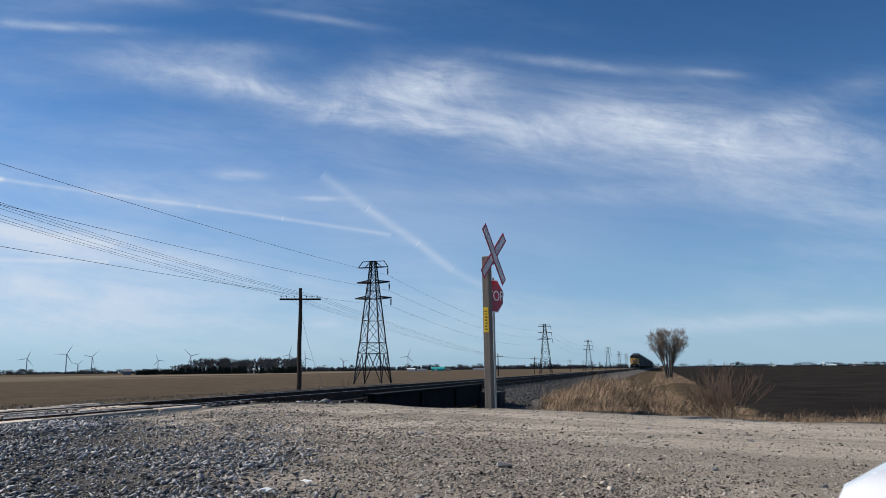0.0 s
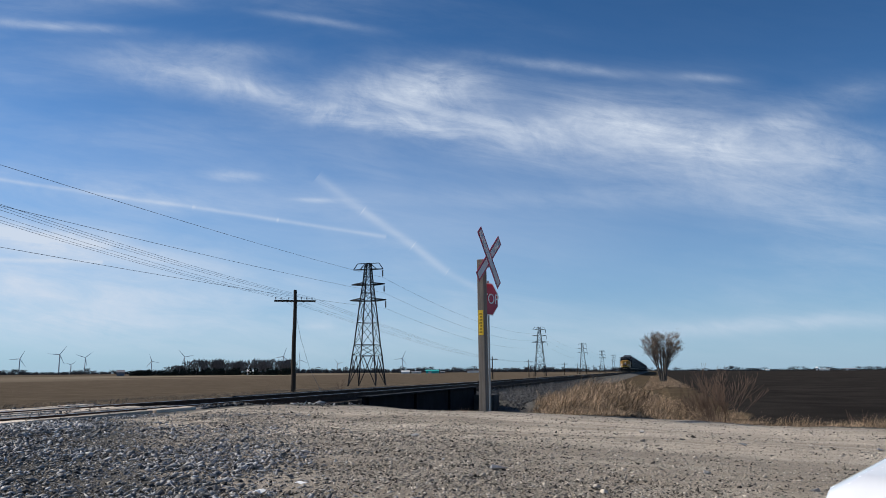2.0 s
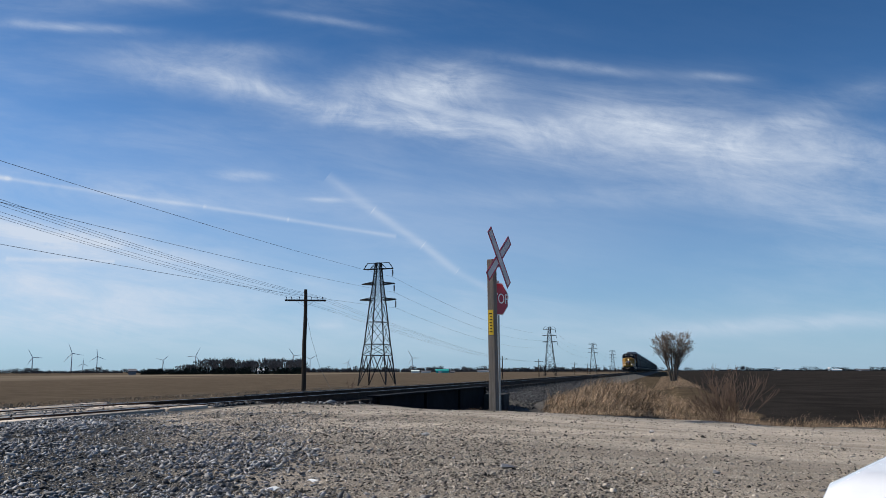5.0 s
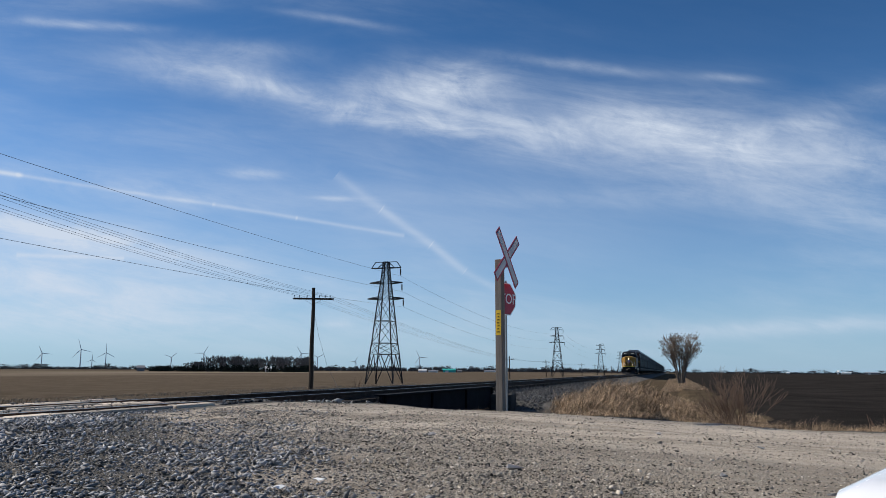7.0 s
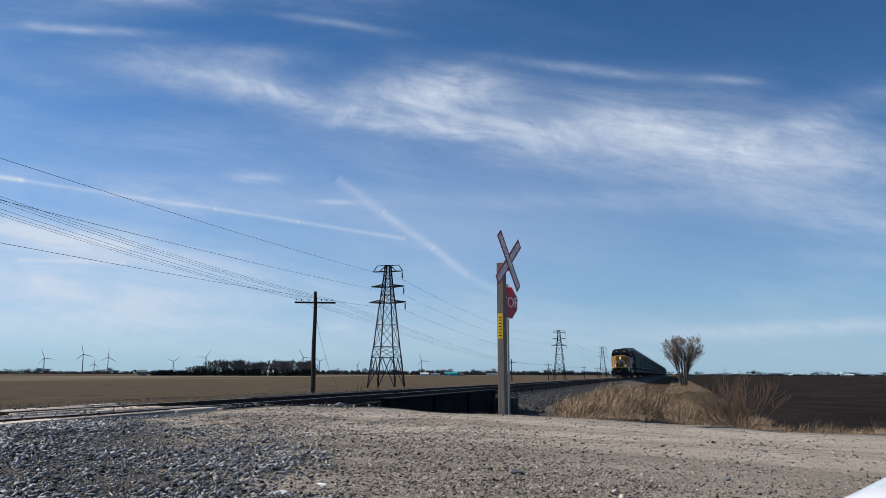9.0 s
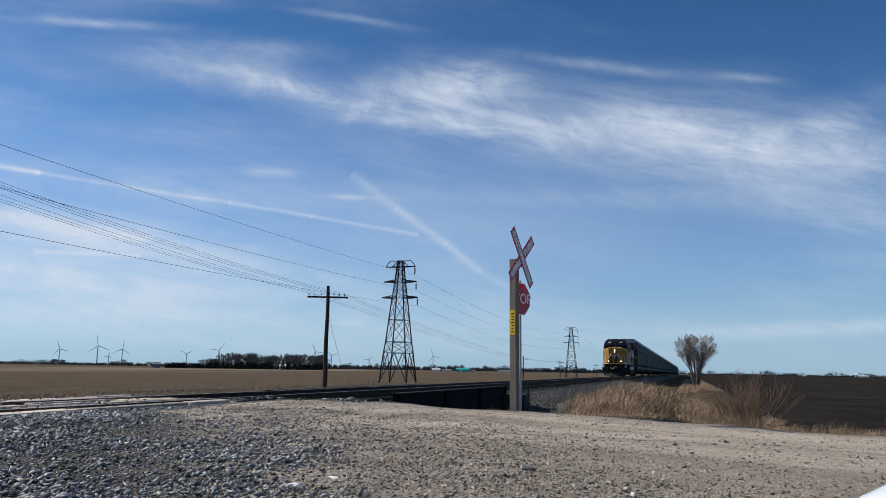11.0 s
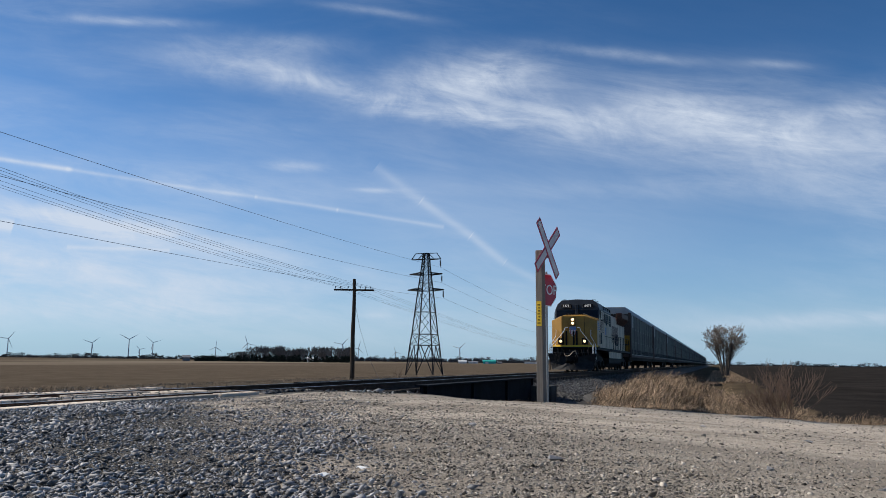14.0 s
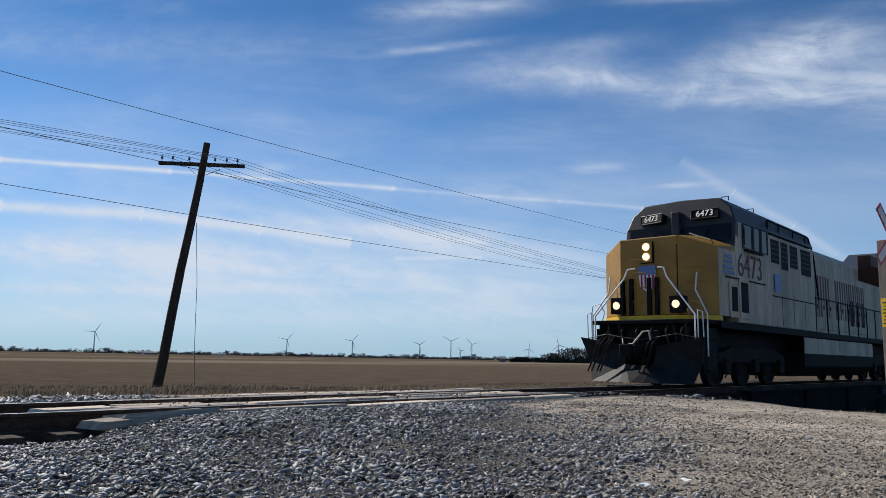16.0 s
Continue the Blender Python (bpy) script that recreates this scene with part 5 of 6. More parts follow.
def build_stones():
    rng = np.random.RandomState(11)
    # loose grey gravel beside the road
    n = 270000
    x, y = rng.uniform(-8.0, 2.5, n), -0.6 + 13.0 * rng.uniform(0, 1, n) ** 1.05
    e = edge_line(x, y) + 0.7 * np.sin(x * 1.9 + y * 0.8) + 0.5 * np.sin(y * 2.3 - x) + rng.normal(0, 0.35, n)
    clump = 0.5 + 0.5 * np.sin(x * 2.7 + 1.3 * np.sin(y * 1.7)) * np.sin(y * 2.1 + 1.1 * np.sin(x * 2.3))
    keep = (e < 0) & (rng.uniform(0, 1, n) < (0.6 + 0.4 * clump) * np.clip((-e - 0.5) / 2.0, 0.12, 1)) & ~((np.abs(x - TX) < 1.45)) & ~((np.abs(x - TX) < 1.18) & (y > 2.9) & (y < 12.7)) & (x * x + y * y > 10)
    far = np.clip((-e[keep]) / 2.0, 0.25, 1)
    r = np.exp(rng.normal(-4.62, 0.52, keep.sum())) * (0.5 + 0.6 * far) * (0.75 + 0.5 * clump[keep])
    scatter_stones("gravel_stones", x[keep], y[keep], np.clip(1.08 * r, 0.006, 0.031), "loose crushed grey gravel beside the dirt road", STONE, 1, 0.45)
    # small stones pressed into the road
    n = 125000
    x, y = rng.uniform(-7.0, 9.0, n), 2.8 + 10.9 * rng.uniform(0, 1, n) ** 1.3
    e = edge_line(x, y)
    patch = np.sin(x * 1.3 + 0.6) * np.sin(y * 1.9 + 0.4 * x) + 0.6 * np.sin(x * 3.1 - y * 2.0)
    keep = (e > -0.6) & (rng.uniform(0, 1, n) < np.clip(0.75 * np.exp(-np.clip(e, 0, None) / 1.7) + 0.42 + 0.04 * patch, 0.1, 1))
    r = np.exp(rng.normal(-5.0, 0.55, keep.sum()))
    scatter_stones("road_stones", x[keep], y[keep], np.clip(r, 0.004, 0.035), "small stones scattered over the dirt road", ROADSTONE, 2, 0.1)
    # fine chippings between the gravel and the road
    n = 125000
    x, y = rng.uniform(-6.5, 3.5, n), 2.6 + 8.5 * rng.uniform(0, 1, n) ** 1.4
    e = edge_line(x, y) + 0.5 * np.sin(x * 1.7 + y) + rng.normal(0, 0.7, n)
    keep = (e > -2.6) & (e < 2.2) & (rng.uniform(0, 1, n) < np.where(e < 0.6, 0.95, 0.5))
    scatter_stones("fine_chippings", x[keep], y[keep], np.clip(np.exp(rng.normal(-4.9, 0.45, keep.sum())), 0.004, 0.02), "fine grey-brown chippings between gravel and dirt road", ROADSTONE, 6, 0.2)
    # ballast along the track
    n = 70000
    y = 12.3 + 95 * rng.uniform(0, 1, n) ** 1.7
    side = np.where(rng.uniform(0, 1, n) < 0.8, 1, -1)
    x = TX + side * (0.95 + 3.0 * rng.uniform(0, 1, n))
    keep = ~((y > 18.2) & (y < 31.2) & (np.abs(x - TX) < 2.0)) & (x < -4.6 - 0.02 * y) & ~((np.abs(np.abs(x - TX) - 0.75) < 0.1))
    keep &= (height(x, y) > -1.0) & ~((y < 15.2) & (x > TX + 1.15))
    scatter_stones("track_ballast", x[keep], y[keep], np.exp(rng.normal(-3.4, 0.28, keep.sum())), "dark crushed stone ballast along the track", BALLAST, 3, 0.3)
    n = 9000
    y, x = rng.uniform(-10, 6.2, n), TX - 1.9 - 3.2 * rng.uniform(0, 1, n)
    scatter_stones("shoulder_gravel", x, y, np.exp(rng.normal(-3.5, 0.35, n)), "grey gravel on the far shoulder of the track", STONE, 4, 0.3)
    n = 900
    x, y = rng.uniform(TX - 1.6, TX + 1.1, n), rng.uniform(4.6, 12.4, n)
    keep = np.abs(np.abs(x - TX) - 0.77) > 0.12
    x, y = x[keep], y[keep]
    r = np.clip(np.exp(rng.normal(-4.2, 0.4, len(x))), 0.008, 0.035)
    scatter_stones("plank_pebbles", x, y, r, "scattered dark pebbles lying on the crossing planks", BALLAST, 8, (-0.015 - height(x, y)) / r)
    # heap at the bridge end
    n = 2600
    x, y = rng.normal(-6.5, 0.5, n), rng.normal(16.4, 0.9, n)
    scatter_stones("gravel_heap", x, y, np.exp(rng.normal(-3.2, 0.3, n)), "heap of pale gravel at the bridge end", STONE, 5, 0.4)
    # a few single larger stones
    for i, (x, y, r) in enumerate(((-1.25, 6.1, 0.05), (0.35, 6.6, 0.035), (1.6, 7.0, 0.04), (-2.6, 8.4, 0.04), (0.9, 9.3, 0.045), (2.4, 9.9, 0.04), (-0.2, 10.6, 0.05), (1.0, 5.8, 0.035))):
        sh, f = stone_shapes(1, np.random.RandomState(40 + i))
        part_ob = part("stone", quick_mesh("stone", [tuple(q * r * 1.2) for q in sh[0]], [tuple(int(k) for k in t) for t in f]), STONE, at=pose(x, y, hz(x, y) + r * 0.3, 0, 0, i * 50))
        tagged(part_ob, "single grey stone lying on the dirt road", "stone", "larger stones on the road")


BALLAST = principled("dark_track_ballast", (0.105, 0.105, 0.107), 0.8, vary=0.3, scale=15, fine=120, bump=0.3, island=True, spread=(0.2, 1.8))
ROADSTONE = principled("dusty_road_stone", (0.35, 0.317, 0.275), 0.9, vary=0.3, scale=20, fine=120, bump=0.2, island=True, spread=(0.1, 1.7))


# ---- grass and stubble ----
def blades(name, x, y, ln, width, lean, label, material, seed, category="grass"):
    """Bent blades of dry grass, each a tapered strip of two joints."""
    rng = np.random.RandomState(seed)
    n = len(x)
    a = rng.uniform(0, 6.283, n)
    b = rng.normal(0.6, 1.0, n)
    dx, dy = np.cos(b), np.sin(b)
    z = height(x, y) - 0.03
    l1 = lean * rng.uniform(0.3, 1.2, n)
    wx, wy = np.cos(a) * width / 2, np.sin(a) * width / 2
    p = np.zeros((n, 5, 3))
    m, t = ln * 0.55, ln
    mx, mz = m * np.sin(l1 * 0.6), m * np.cos(l1 * 0.6)
    tx, tz = mx + (t - m) * np.sin(l1 * 1.5), mz + (t - m) * np.cos(l1 * 1.5)
    for i, (ox, oz, s, w) in enumerate(((0, 0, -1, 1), (0, 0, 1, 1), (mx, mz, 1, 0.75), (mx, mz, -1, 0.75), (tx, tz, 0, 0))):
        p[:, i, 0] = x + dx * ox + wx * s * w
        p[:, i, 1] = y + dy * ox + wy * s * w
        p[:, i, 2] = z + oz
    q = np.arange(n)[:, None] * 5
    f = np.concatenate([q + np.array([0, 1, 2]), q + np.array([0, 2, 3]), q + np.array([3, 2, 4])])
    me = bpy.data.meshes.new(name)
    me.vertices.add(n * 5)
    me.vertices.foreach_set("co", p.astype(np.float32).ravel())
    me.loops.add(f.size)
    me.loops.foreach_set("vertex_index", f.astype(np.int32).ravel())
    me.polygons.add(len(f))
    me.polygons.foreach_set("loop_start", (np.arange(len(f)) * 3).astype(np.int32))
    me.update(calc_edges=True)
    me.materials.append(material)
    return tagged(new(name, me), label, category, kind="stuff")


def build_grass():
    rng = np.random.RandomState(21)
    n = 190000
    y = 14.2 + 40 * rng.uniform(0, 1, n) ** 1.9
    x = rng.uniform(-5.6, 2.7, n)
    clump = np.sin(x * 1.7 + 0.7 * np.sin(y * 1.1)) * np.sin(y * 1.3 + 0.9 * np.sin(x * 0.9)) + 0.5 * np.sin(x * 4.1 + y * 3.3)
    keep = (rng.uniform(-0.8, 0.9, n) < clump + 0.15) & (y > 14.3 + 0.4 * np.sin(x * 2.1))
    keep &= ~((x < -3.9) & (y > 17) & (y < 30)) & (y + 4.0 * (x + 2) < 46) & (x > -4.9)
    x, y, c = x[keep], y[keep], clump[keep]
    tall = np.clip(0.1 + 0.035 * (y - 14), 0.1, 0.36) * np.where((y > 29), 1.15, 1) * np.interp(x, [-5.6, -3.5, -1.0, 1.0], [0.9, 1.2, 1.0, 0.6])
    ln = tall * rng.uniform(0.5, 1.5, len(x)) * (0.95 + 0.7 * c)
    blades("dry_grass", x, y, np.clip(ln, 0.05, 0.9), 0.005 + 0.00022 * y, 1.75, "tall dry straw-coloured grass on the bank", STRAW, 1)
    n = 26000
    x, y = rng.uniform(1.5, 16, n), 13.9 + 2.2 * rng.uniform(0, 1, n) ** 1.3
    blades("verge_grass", x, y, 0.2 * rng.uniform(0.4, 1.5, n) * (0.7 + 0.5 * np.sin(x * 2.2) ** 2), 0.006, 1.5, "short dry grass along the road verge", STRAW, 2)
    n = 24000
    y = 70 + 140 * rng.uniform(0, 1, n) ** 1.4
    x = rng.uniform(-1.0, 2.8, n)
    blades("far_bank_grass", x, y, rng.uniform(0.1, 0.32, n), 0.035, 0.8, "dry grass on the railway bank farther along", STRAW, 3)
    n = 30000
    y = -12 + 95 * rng.uniform(0, 1, n)
    x = -16.2 - 26 * rng.uniform(0, 1, n) ** 1.8
    blades("crop_stubble", x, y, rng.uniform(0.05, 0.2, n), 0.02, 0.5, "cut crop stubble in rows on the tan field", STUBBLE, 4, "stubble")
    n = 9000
    y = 12.0 + 80 * rng.uniform(0, 1, n) ** 1.3
    x = TX - 4.0 - 3.0 * rng.uniform(0, 1, n)
    blades("trackside_weeds", x, y, rng.uniform(0.06, 0.25, n), 0.012, 0.7, "sparse dry weeds beyond the track", STRAW, 5)


STUBBLE = principled("pale_stubble", (0.3, 0.24, 0.175), 0.95, vary=0.3, scale=1, fine=6, bump=0, island=True)


# ---- tree and bush ----
def twigs(g, a, d, ln, r, depth, rng, spread, lift, n=3, least=0.003):
    """A limb that bends, tapers and forks."""
    p, steps = Vector(a), 3
    pts = [p.copy()]
    for i in range(steps):
        d = (d + Vector((rng.uniform(-1, 1), rng.uniform(-1, 1), rng.uniform(-0.4, 1) * lift)) * 0.16).normalized()
        p = p + d * ln / steps
        pts.append(p.copy())
    for i in range(steps):
        g.tube(pts[i], pts[i + 1], max(least, r * (1 - 0.18 * i)), max(least, r * (1 - 0.18 * (i + 1))), n)
    if depth == 0:
        return
    for k in range(rng.choice((2, 3, 3))):
        s = Vector((rng.gauss(0, 1), rng.gauss(0, 1), rng.gauss(0, 0.6))).normalized()
        dd = (d + s * spread + Vector((0, 0, lift * 0.25))).normalized()
        twigs(g, pts[rng.choice((2, 3, 3))], dd, ln * rng.uniform(0.6, 0.85), r * 0.58, depth - 1, rng, spread, lift, n, least)


def build_tree():
    rng = random.Random(31)
    x, y = 1.05, 105.0
    t = thing("bare_tree", pose(x, y, hz(x, y)), "leafless broad-crowned tree with several grey trunks", "tree")
    trunk, crown = Geo(), Geo()
    stems = []
    for i in range(9):
        a = i * 0.7 + rng.uniform(-0.2, 0.2)
        o = (0.05, 0.14, 0.24)[i % 3]
        b = Vector((0.3 * math.cos(a), 0.25 * math.sin(a), -0.2))
        d = Vector((o * math.cos(a), o * math.sin(a), 1)).normalized()
        stems.append((b, b + d * rng.uniform(3.6, 4.6)))
        trunk.tube(*stems[-1], 0.12, 0.045, 8)
    for i in range(230):
        # limbs from the stems out to points through a round crown
        w, h, q = rng.uniform(0, 6.283), rng.uniform(-1.0, 0.9), rng.uniform(0.45, 0.95)
        r = math.sqrt(1 - min(1.0, abs(h)) ** 2.6) * q * 2.0
        tip = Vector((r * math.cos(w), r * math.sin(w), 3.95 + 1.85 * h * q))
        b, e = min(stems, key=lambda m: (m[1].xy - tip.xy).length + rng.uniform(0, 0.6))
        root = b.lerp(e, min(1.0, max(0.22, (tip.z - 0.8 * r - b.z) / (e.z - b.z))))
        crown.tube(root, tip, 0.035, 0.018, 4)
        twigs(crown, tip, (tip - root).normalized(), rng.uniform(0.45, 0.75), 0.018, 3, rng, 0.6, 0.35, 3, 0.008)
    part("trunk", trunk, BARK, t)
    part("crown", crown, CROWN, t, "fine bare twigs")


def build_bush():
    rng = random.Random(17)
    for x, y, h, n, nm in ((1.5, 21.6, 0.68, 46, "bare_bush"), (4.3, 19.5, 0.5, 9, "bare_shrub"), (-17.5, 41.5, 0.75, 9, "bare_shrub"), (3.2, 15.6, 0.35, 6, "bare_shrub")):
        t = thing(nm, pose(x, y, hz(x, y)), "leafless brown bush of thin upright stems" if nm == "bare_bush" else "small leafless shrub in dry grass", "bush")
        for i in range(n):
            g = Geo()
            a, o = rng.uniform(0, 6.28), rng.uniform(0.1, 1.5) * (1.0 if nm == "bare_bush" else 0.7)
            b = Vector((rng.gauss(0, 0.16), rng.gauss(0, 0.16), -0.05))
            d = Vector((o * math.cos(a), o * math.sin(a), 1)).normalized()
            twigs(g, b, d, h * rng.uniform(0.5, 1.0), 0.009, 3 if nm == "bare_bush" else 1, rng, 0.42, 0.7, 3)
            part("stem", g, TWIG, t)


# ---- far country ----
def polar(az, dist):
    """A place by its bearing in degrees left of the track's far end."""
    return -math.sin(radians(az)) * dist, math.cos(radians(az)) * dist


def tuft_crowns(name, items, label, material, seed, bare=True):
    """Far tree crowns as many small leaning slivers. items: x, y, ground, height, width."""
    rng = np.random.RandomState(seed)
    v, f = [], []
    for x, y, z, h, w in items:
        n = (80 if w < 14 and h > 6 else 50) if bare else 24 if h < 5 else 50
        for i in range(n):
            if bare:
                u = rng.uniform(0, 1) ** 0.7
                cx, cz = rng.normal(0, 0.26) * w * (0.4 + u * (1.3 - 0.75 * u)), z + h * (0.2 + 0.72 * u)
                sx, sz = rng.uniform(0.012, 0.035) * w, rng.uniform(0.08, 0.24) * h
            else:
                u = rng.uniform(0, 1)
                cx, cz = rng.normal(0, 0.2) * w * (1.05 - u), z + h * u * 0.9
                sx, sz = 0.18 * w * (1.1 - u), 0.16 * h
            cy = rng.normal(0, 0.2) * w
            k = len(v)
            t = rng.normal(0, 0.35)
            v += [(x + cx - sx, y + cy, cz), (x + cx + sx, y + cy + 0.3, cz), (x + cx + t * sz, y + cy, cz + sz)]
            f.append((k, k + 1, k + 2))
        k = len(v)
        v += [(x - 0.015 * h, y, z), (x + 0.015 * h, y, z), (x + 0.008 * h, y, z + h * 0.6), (x - 0.008 * h, y, z + h * 0.6)]
        f += [(k, k + 1, k + 2), (k, k + 2, k + 3)]
    me = quick_mesh(name, v, f)
    me.materials.append(material)
    return tagged(new(name, me), label, "trees", kind="stuff")


def build_far():
    rng = random.Random(9)
    bare, dark = [], []
    # the wood beyond the left field
    for i in range(85):
        az = rng.uniform(26.2, 34.8)
        x, y = polar(az, rng.uniform(690, 740))
        bare.append((x, y, hz(x, y), rng.uniform(9.5, 14.0) * (0.65 if az > 33.3 else 1.0), rng.uniform(9, 13)))
    for i in range(150):
        az = rng.uniform(26.0, 34.5)
        x, y = polar(az, rng.uniform(640, 660))
        dark.append((x, y, hz(x, y), rng.uniform(3.2, 6.4), rng.uniform(3.5, 6)))
    for i in range(40):
        x, y = polar(rng.uniform(34.6, 37.2), 655)
        dark.append((x, y, hz(x, y), rng.uniform(3, 5), 7))
    tuft_crowns("conifer_belt", dark, "dark conifer belt in front of the far wood", CONIFER, 3, False)
    tuft_crowns("bare_wood", bare, "leafless wood on the far side of the field", FARTWIG, 4)
    line, hedge = [], []
    for i in range(900):
        az = rng.uniform(-24, 84)
        x, y = polar(az, rng.uniform(1500, 2100))
        b = 0.5 + 0.5 * math.sin(az * 0.9) * math.sin(az * 2.3 + 1)
        big = 1.7 if 5 < az < 26 else 1.0 if az < 0 else 1.25
        line.append((x, y, hz(x, y), rng.uniform(4, 9.5) * (0.4 + 0.7 * b) * big, rng.uniform(8, 16)))
    for i in range(2600):
        az = rng.uniform(-24, 84)
        x, y = polar(az, rng.uniform(1420, 1500))
        hedge.append((x, y, hz(x, y), rng.uniform(2.5, 5.6) * (1.6 if 5 < az < 26 else 0.6 if az < 2 else 1.0), rng.uniform(5, 11)))
    # both wear the hedge colour that has distance haze mixed in
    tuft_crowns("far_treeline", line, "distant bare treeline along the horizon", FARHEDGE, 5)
    tuft_crowns("far_hedge", hedge, "distant hazy hedges along the horizon", FARHEDGE, 6, False)


# haze of the distance is put into this paler base colour
FARHEDGE = principled("far_hazed_hedge", (0.115, 0.107, 0.105), 0.95, vary=0.3, scale=0.1, bump=0, island=True)


def build_barns():
    for az0, az1, dist, h, roof, wall, nm, label in (
            (16.45, 15.5, 900, 4.2, TEAL, TEAL, "barn", "far barn with teal metal roof and walls"),
            (18.25, 17.65, 900, 3.4, BARNWHITE, BARNWHITE, "shed", "far white farm shed"),
            (17.5, 16.8, 930, 2.6, BARNGREY, BARNWHITE, "shed", "far grey-roofed farm shed"),
            (15.4, 15.05, 905, 2.4, BARNGREY, BARNGREY, "shed", "far dark farm shed"),
            (29.3, 28.85, 652, 4.6, BARNWHITE, BARNWHITE, "house", "far white farmhouse among conifers"),
            (-10.38, -10.5, 1300, 5.5, BARNWHITE, BARNWHITE, "silo_house", "far white farm building on the horizon"),
            (-10.6, -11.2, 1300, 2.6, BARNWHITE, BARNWHITE, "shed", "far low white farm shed"),
            (-7.3, -7.55, 1300, 2.4, BARNWHITE, BARNWHITE, "shed", "far low white farm shed"),
            (-12.0, -12.8, 1300, 3.0, BARNGREY, BARNGREY, "shed", "far dark farm shed"),
            (13.4, 12.4, 1300, 3.2, BARNGREY, BARNWHITE, "shed", "far grey-roofed farm shed"),
            (37.9, 37.4, 660, 4.6, BARNGREY, BARNGREY, "silo", "far dark round-topped farm silo"),
            (63.5, 62.2, 1000, 3.6, BARNGREY, BARNGREY, "barn", "far long dark barn"),
            (58.6, 57.6, 1200, 3.2, BARNGREY, BARNWHITE, "shed", "far grey-roofed farm shed")):
        (x0, y0), (x1, y1) = polar(az0, dist), polar(az1, dist)
        w = math.hypot(x1 - x0, y1 - y0)
        cx, cy = (x0 + x1) / 2, (y0 + y1) / 2
        t = thing(nm, pose(cx, cy, hz(cx, cy), 0, 0, math.degrees(math.atan2(y1 - y0, x1 - x0))), label, "building", "far farm buildings")
        d = 8.0
        part("wall", Geo().prism([(-d / 2, 0), (d / 2, 0), (d / 2, h * 0.62), (0, h * 0.95), (-d / 2, h * 0.62)], -w / 2, w / 2, "x"), wall, t)
        for s in (-1, 1):
            part("roof", Geo().poly([(-w / 2 - 0.3, s * (d / 2 + 0.3), h * 0.62), (w / 2 + 0.3, s * (d / 2 + 0.3), h * 0.62), (w / 2 + 0.3, 0, h), (-w / 2 - 0.3, 0, h), (-w / 2 - 0.3, s * (d / 2 + 0.3), h * 0.58), (w / 2 + 0.3, s * (d / 2 + 0.3), h * 0.58), (w / 2 + 0.3, 0, h * 0.96), (-w / 2 - 0.3, 0, h * 0.96)], [(0, 1, 2, 3), (7, 6, 5, 4), (0, 4, 5, 1), (1, 5, 6, 2), (2, 6, 7, 3), (3, 7, 4, 0)]), roof, t)
        if w > 9:
            part("door", Geo().box(-w * 0.3, -w * 0.3 + 3.5, -d / 2 - 0.06, -d / 2, 0, h * 0.5), BARNWHITE, t)


ROTORS = []


def build_turbines():
    for az, up, dist in ((43.74, 0.0164, 3600), (41.44, 0.0214, 3300), (39.89, 0.0181, 3900), (40.73, 0.0097, 4200), (35.71, 0.0137, 4100), (33.56, 0.019, 3700), (26.78, 0.0197, 3600), (25.61, 0.0153, 4000), (22.88, 0.0106, 4200), (18.18, 0.0165, 3700), (53.41, 0.0195, 3600), (48.69, 0.0195, 3600), (66.25, 0.0235, 3300)):
        x, y = polar(az, dist)
        z, hub = hz(x, y), 0.575 + up * dist
        t = thing("wind_turbine", pose(x, y, z, 0, 0, az), "white three-bladed wind turbine far across the fields", "wind turbine", "wind turbines on the horizon")
        part("tower", Geo().tube((0, 0, 0), (0, 0, hub - z), 2.6, 1.5, 12), TURBINE, t)
        part("nacelle", Geo().box(-1.9, 1.9, -2.5, 7, hub - z - 1.9, hub - z + 1.9), TURBINE, t, bevel=0.5)
        rot = part("rotor", Geo().tube((0, -5.5, 0), (0, -2.6, 0), 1.2, 2.0, 12), TURBINE, t, at=pose(0, 0, hub - z))
        ln = min(42.0, (hub - z) * 0.62)
        for i in range(3):
            g = Geo().poly([(-0.9, -3.9, 1.2), (0.9, -3.5, 1.2), (0.9, -4.5, 1.2), (-1.3, -3.9, ln * 0.25), (1.5, -3.6, ln * 0.25), (1.3, -4.4, ln * 0.25), (-0.3, -4.2, ln), (0.3, -4.1, ln), (0.3, -4.4, ln)], [(0, 1, 4, 3), (1, 2, 5, 4), (2, 0, 3, 5), (3, 4, 7, 6), (4, 5, 8, 7), (5, 3, 6, 8), (6, 7, 8), (2, 1, 0)])
            part("blade", g, TURBINE, rot, at=Matrix.Rotation(radians(120 * i), 4, "Y"))
        ROTORS.append((rot, hub - z, random.Random(int(az * 100)).uniform(0, 120) if abs(az - 41.44) > 0.01 else 30.0))


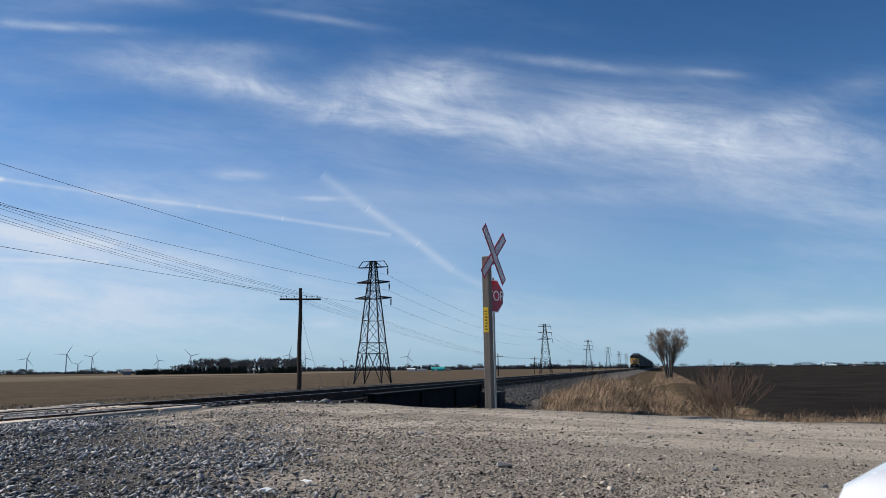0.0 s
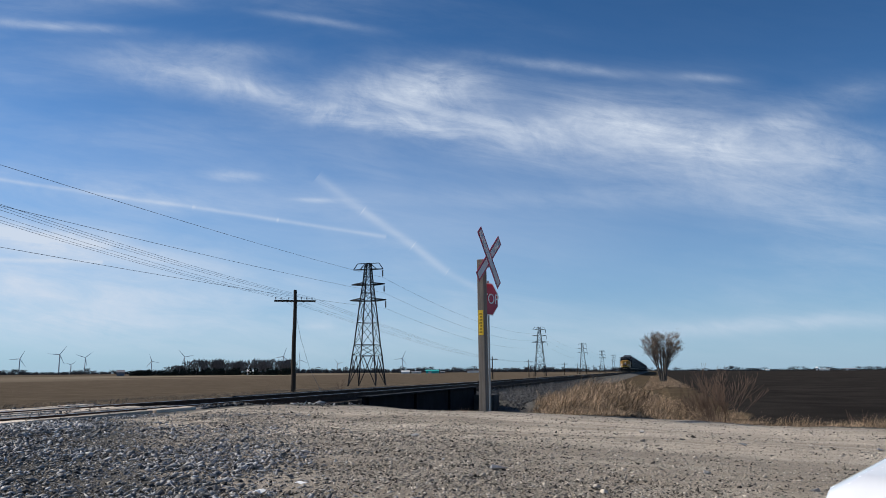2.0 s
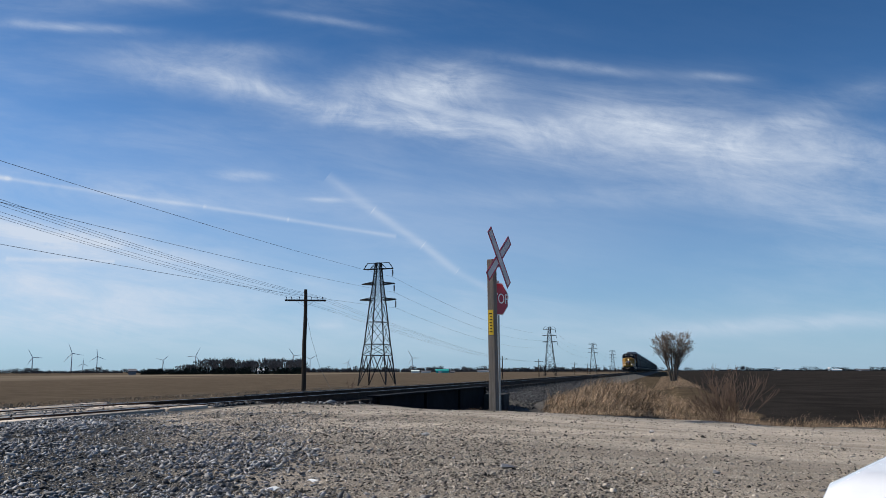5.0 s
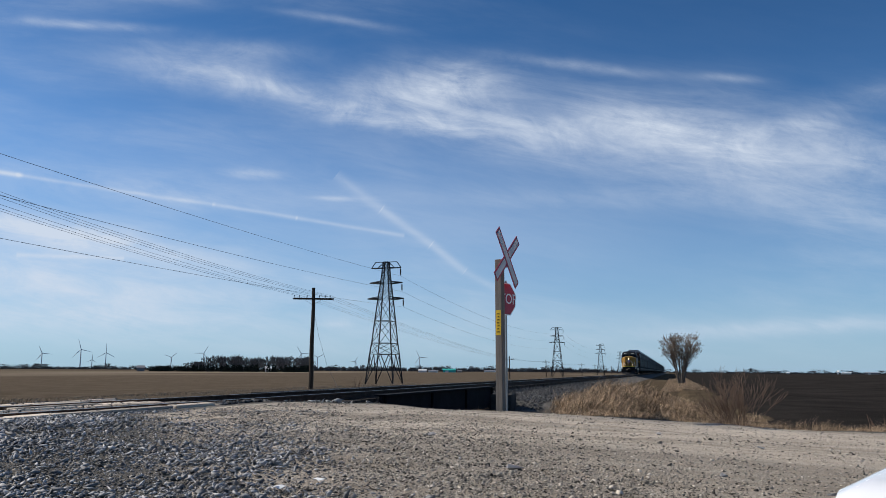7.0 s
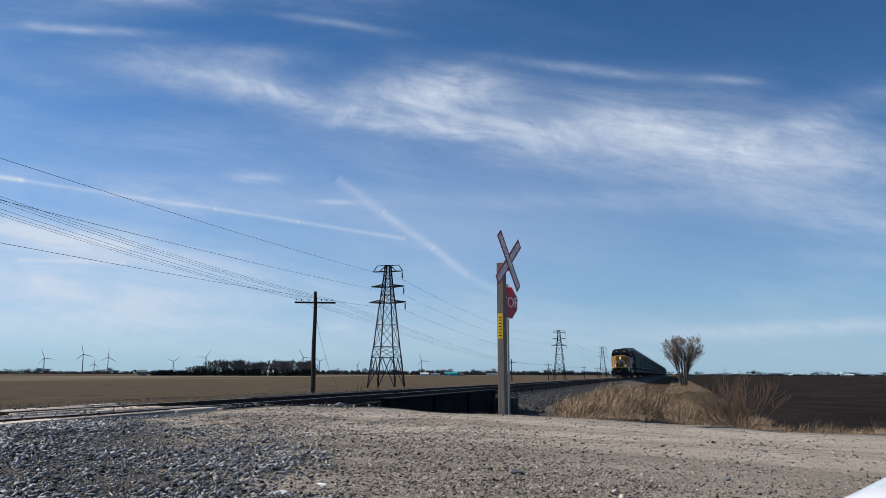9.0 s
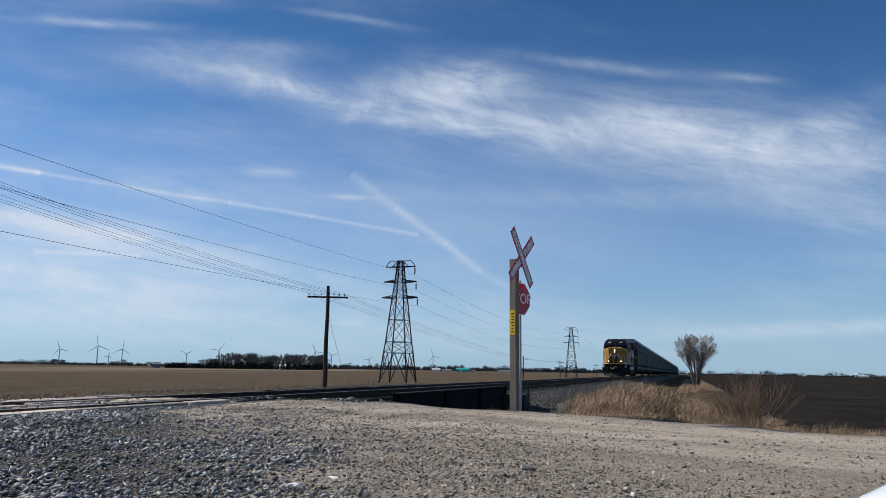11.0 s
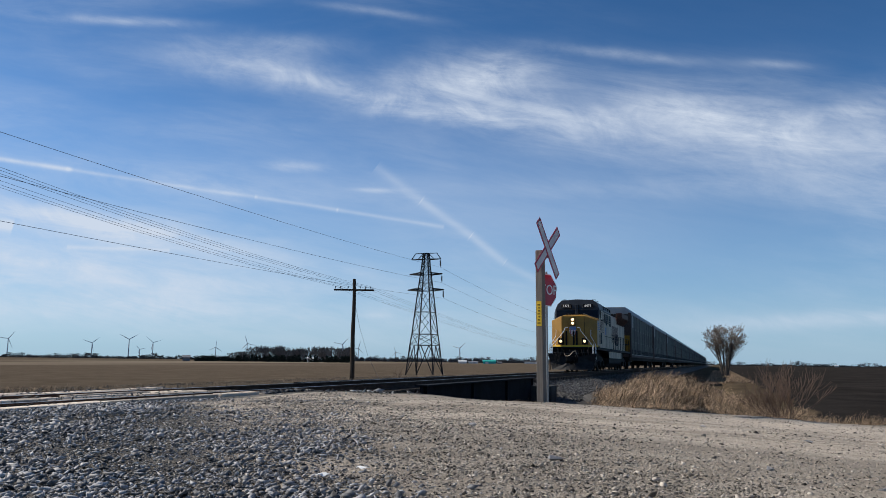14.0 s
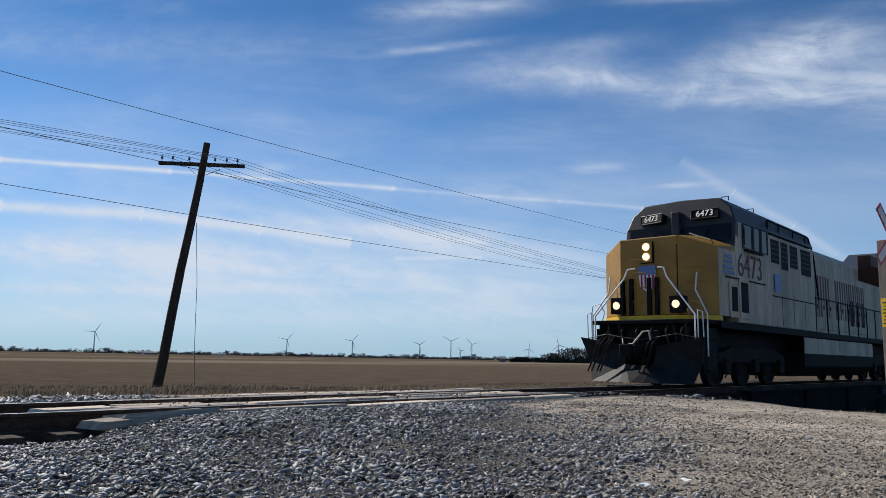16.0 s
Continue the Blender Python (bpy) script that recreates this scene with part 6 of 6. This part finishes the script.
# ---- parked car, litter ----
def build_car():
    """A white saloon parked nose towards the gravel, only a front corner of it near the view."""
    c = thing("parked_car", pose(0.147, 1.24, 0.05 + hz(1.2, 3.0), 0, 0, -25.5), "white parked saloon car beside the gravel", "car")
    # local x to the right across the car, y from its nose to its tail
    prof = [(0.0, 0.2), (0.0, 0.5), (0.08, 0.63), (1.25, 0.66), (1.95, 1.22), (3.2, 1.26), (3.9, 0.9), (4.35, 0.84), (4.4, 0.3), (4.3, 0.2)]
    part("body", Geo().prism([(y, z) for y, z in prof[:4]] + [(3.95, 0.86), (4.35, 0.82), (4.4, 0.3), (4.3, 0.2)], 0.02, 1.76, "x"), CARWHITE, c, bevel=0.07, smooth=True)
    part("cabin", Geo().poly([(0.08, 1.3, 0.62), (1.7, 1.3, 0.62), (1.7, 3.9, 0.84), (0.08, 3.9, 0.84), (0.3, 2.0, 1.24), (1.48, 2.0, 1.24), (1.48, 3.2, 1.26), (0.3, 3.2, 1.26)], [(0, 3, 2, 1), (4, 5, 6, 7), (0, 1, 5, 4), (1, 2, 6, 5), (2, 3, 7, 6), (3, 0, 4, 7)]), GLASS, c, "dark glazed cabin", 0.05)
    part("roof", Geo().box(0.28, 1.5, 1.98, 3.22, 1.24, 1.29), CARWHITE, c, bevel=0.02)
    for x in (0.07, 1.5):
        for y in (0.8, 3.45):
            part("wheel", Geo().tube((x, y, 0.31), (x + 0.19, y, 0.31), 0.31, n=24), TYRE, c)
    for x in (0.15, 1.25):
        part("headlamp", Geo().box(x, x + 0.38, -0.02, 0.12, 0.42, 0.54), GLASS, c, bevel=0.02)


def build_litter():
    rng = random.Random(6)
    for az, d in ((25.15, 5.35), (28.0, 5.0)):
        x, y = polar(az, d)
        g = Geo()
        n = 7
        pts = [(0.05 * math.cos(i * 0.9) * rng.uniform(0.6, 1.2), 0.035 * math.sin(i * 0.9) * rng.uniform(0.6, 1.2), rng.uniform(0.004, 0.03)) for i in range(n)]
        g.poly(pts + [(0, 0, 0.025)] + [(a, b, c - 0.003) for a, b, c in pts] + [(0, 0, 0.02)], [(i, (i + 1) % n, n) for i in range(n)] + [(n + 1 + (i + 1) % n, n + 1 + i, 2 * n + 1) for i in range(n)] + [(i, n + 1 + i, n + 1 + (i + 1) % n, (i + 1) % n) for i in range(n)])
        tagged(part("litter", g, LITTER, at=pose(x, y, hz(x, y) + 0.012, 0, 0, az * 7)), "crumpled white paper litter on the gravel", "litter", "litter on the gravel")


build_stones()
build_grass()
build_tree()
build_bush()
build_far()
build_barns()
build_turbines()
build_car()
build_litter()


# ---- what moves ----
def motions():
    walk(LOCO, along(0))
    for w, y in LOCO_WHEELS:
        walk(w, [(f / 30, Matrix.Translation((0, y, 0.53)) @ Matrix.Rotation(SPEED * f / 30 / 0.53, 4, "X")) for f in range(481)])
    for r, h, a in ROTORS:
        walk(r, [(t, Matrix.Translation((0, 0, h)) @ Matrix.Rotation(radians(a + 62 * t), 4, "Y")) for t in range(17)])
    for i, c in enumerate(CARS):
        walk(c, along(21.4 + 27.4 * i))


motions()
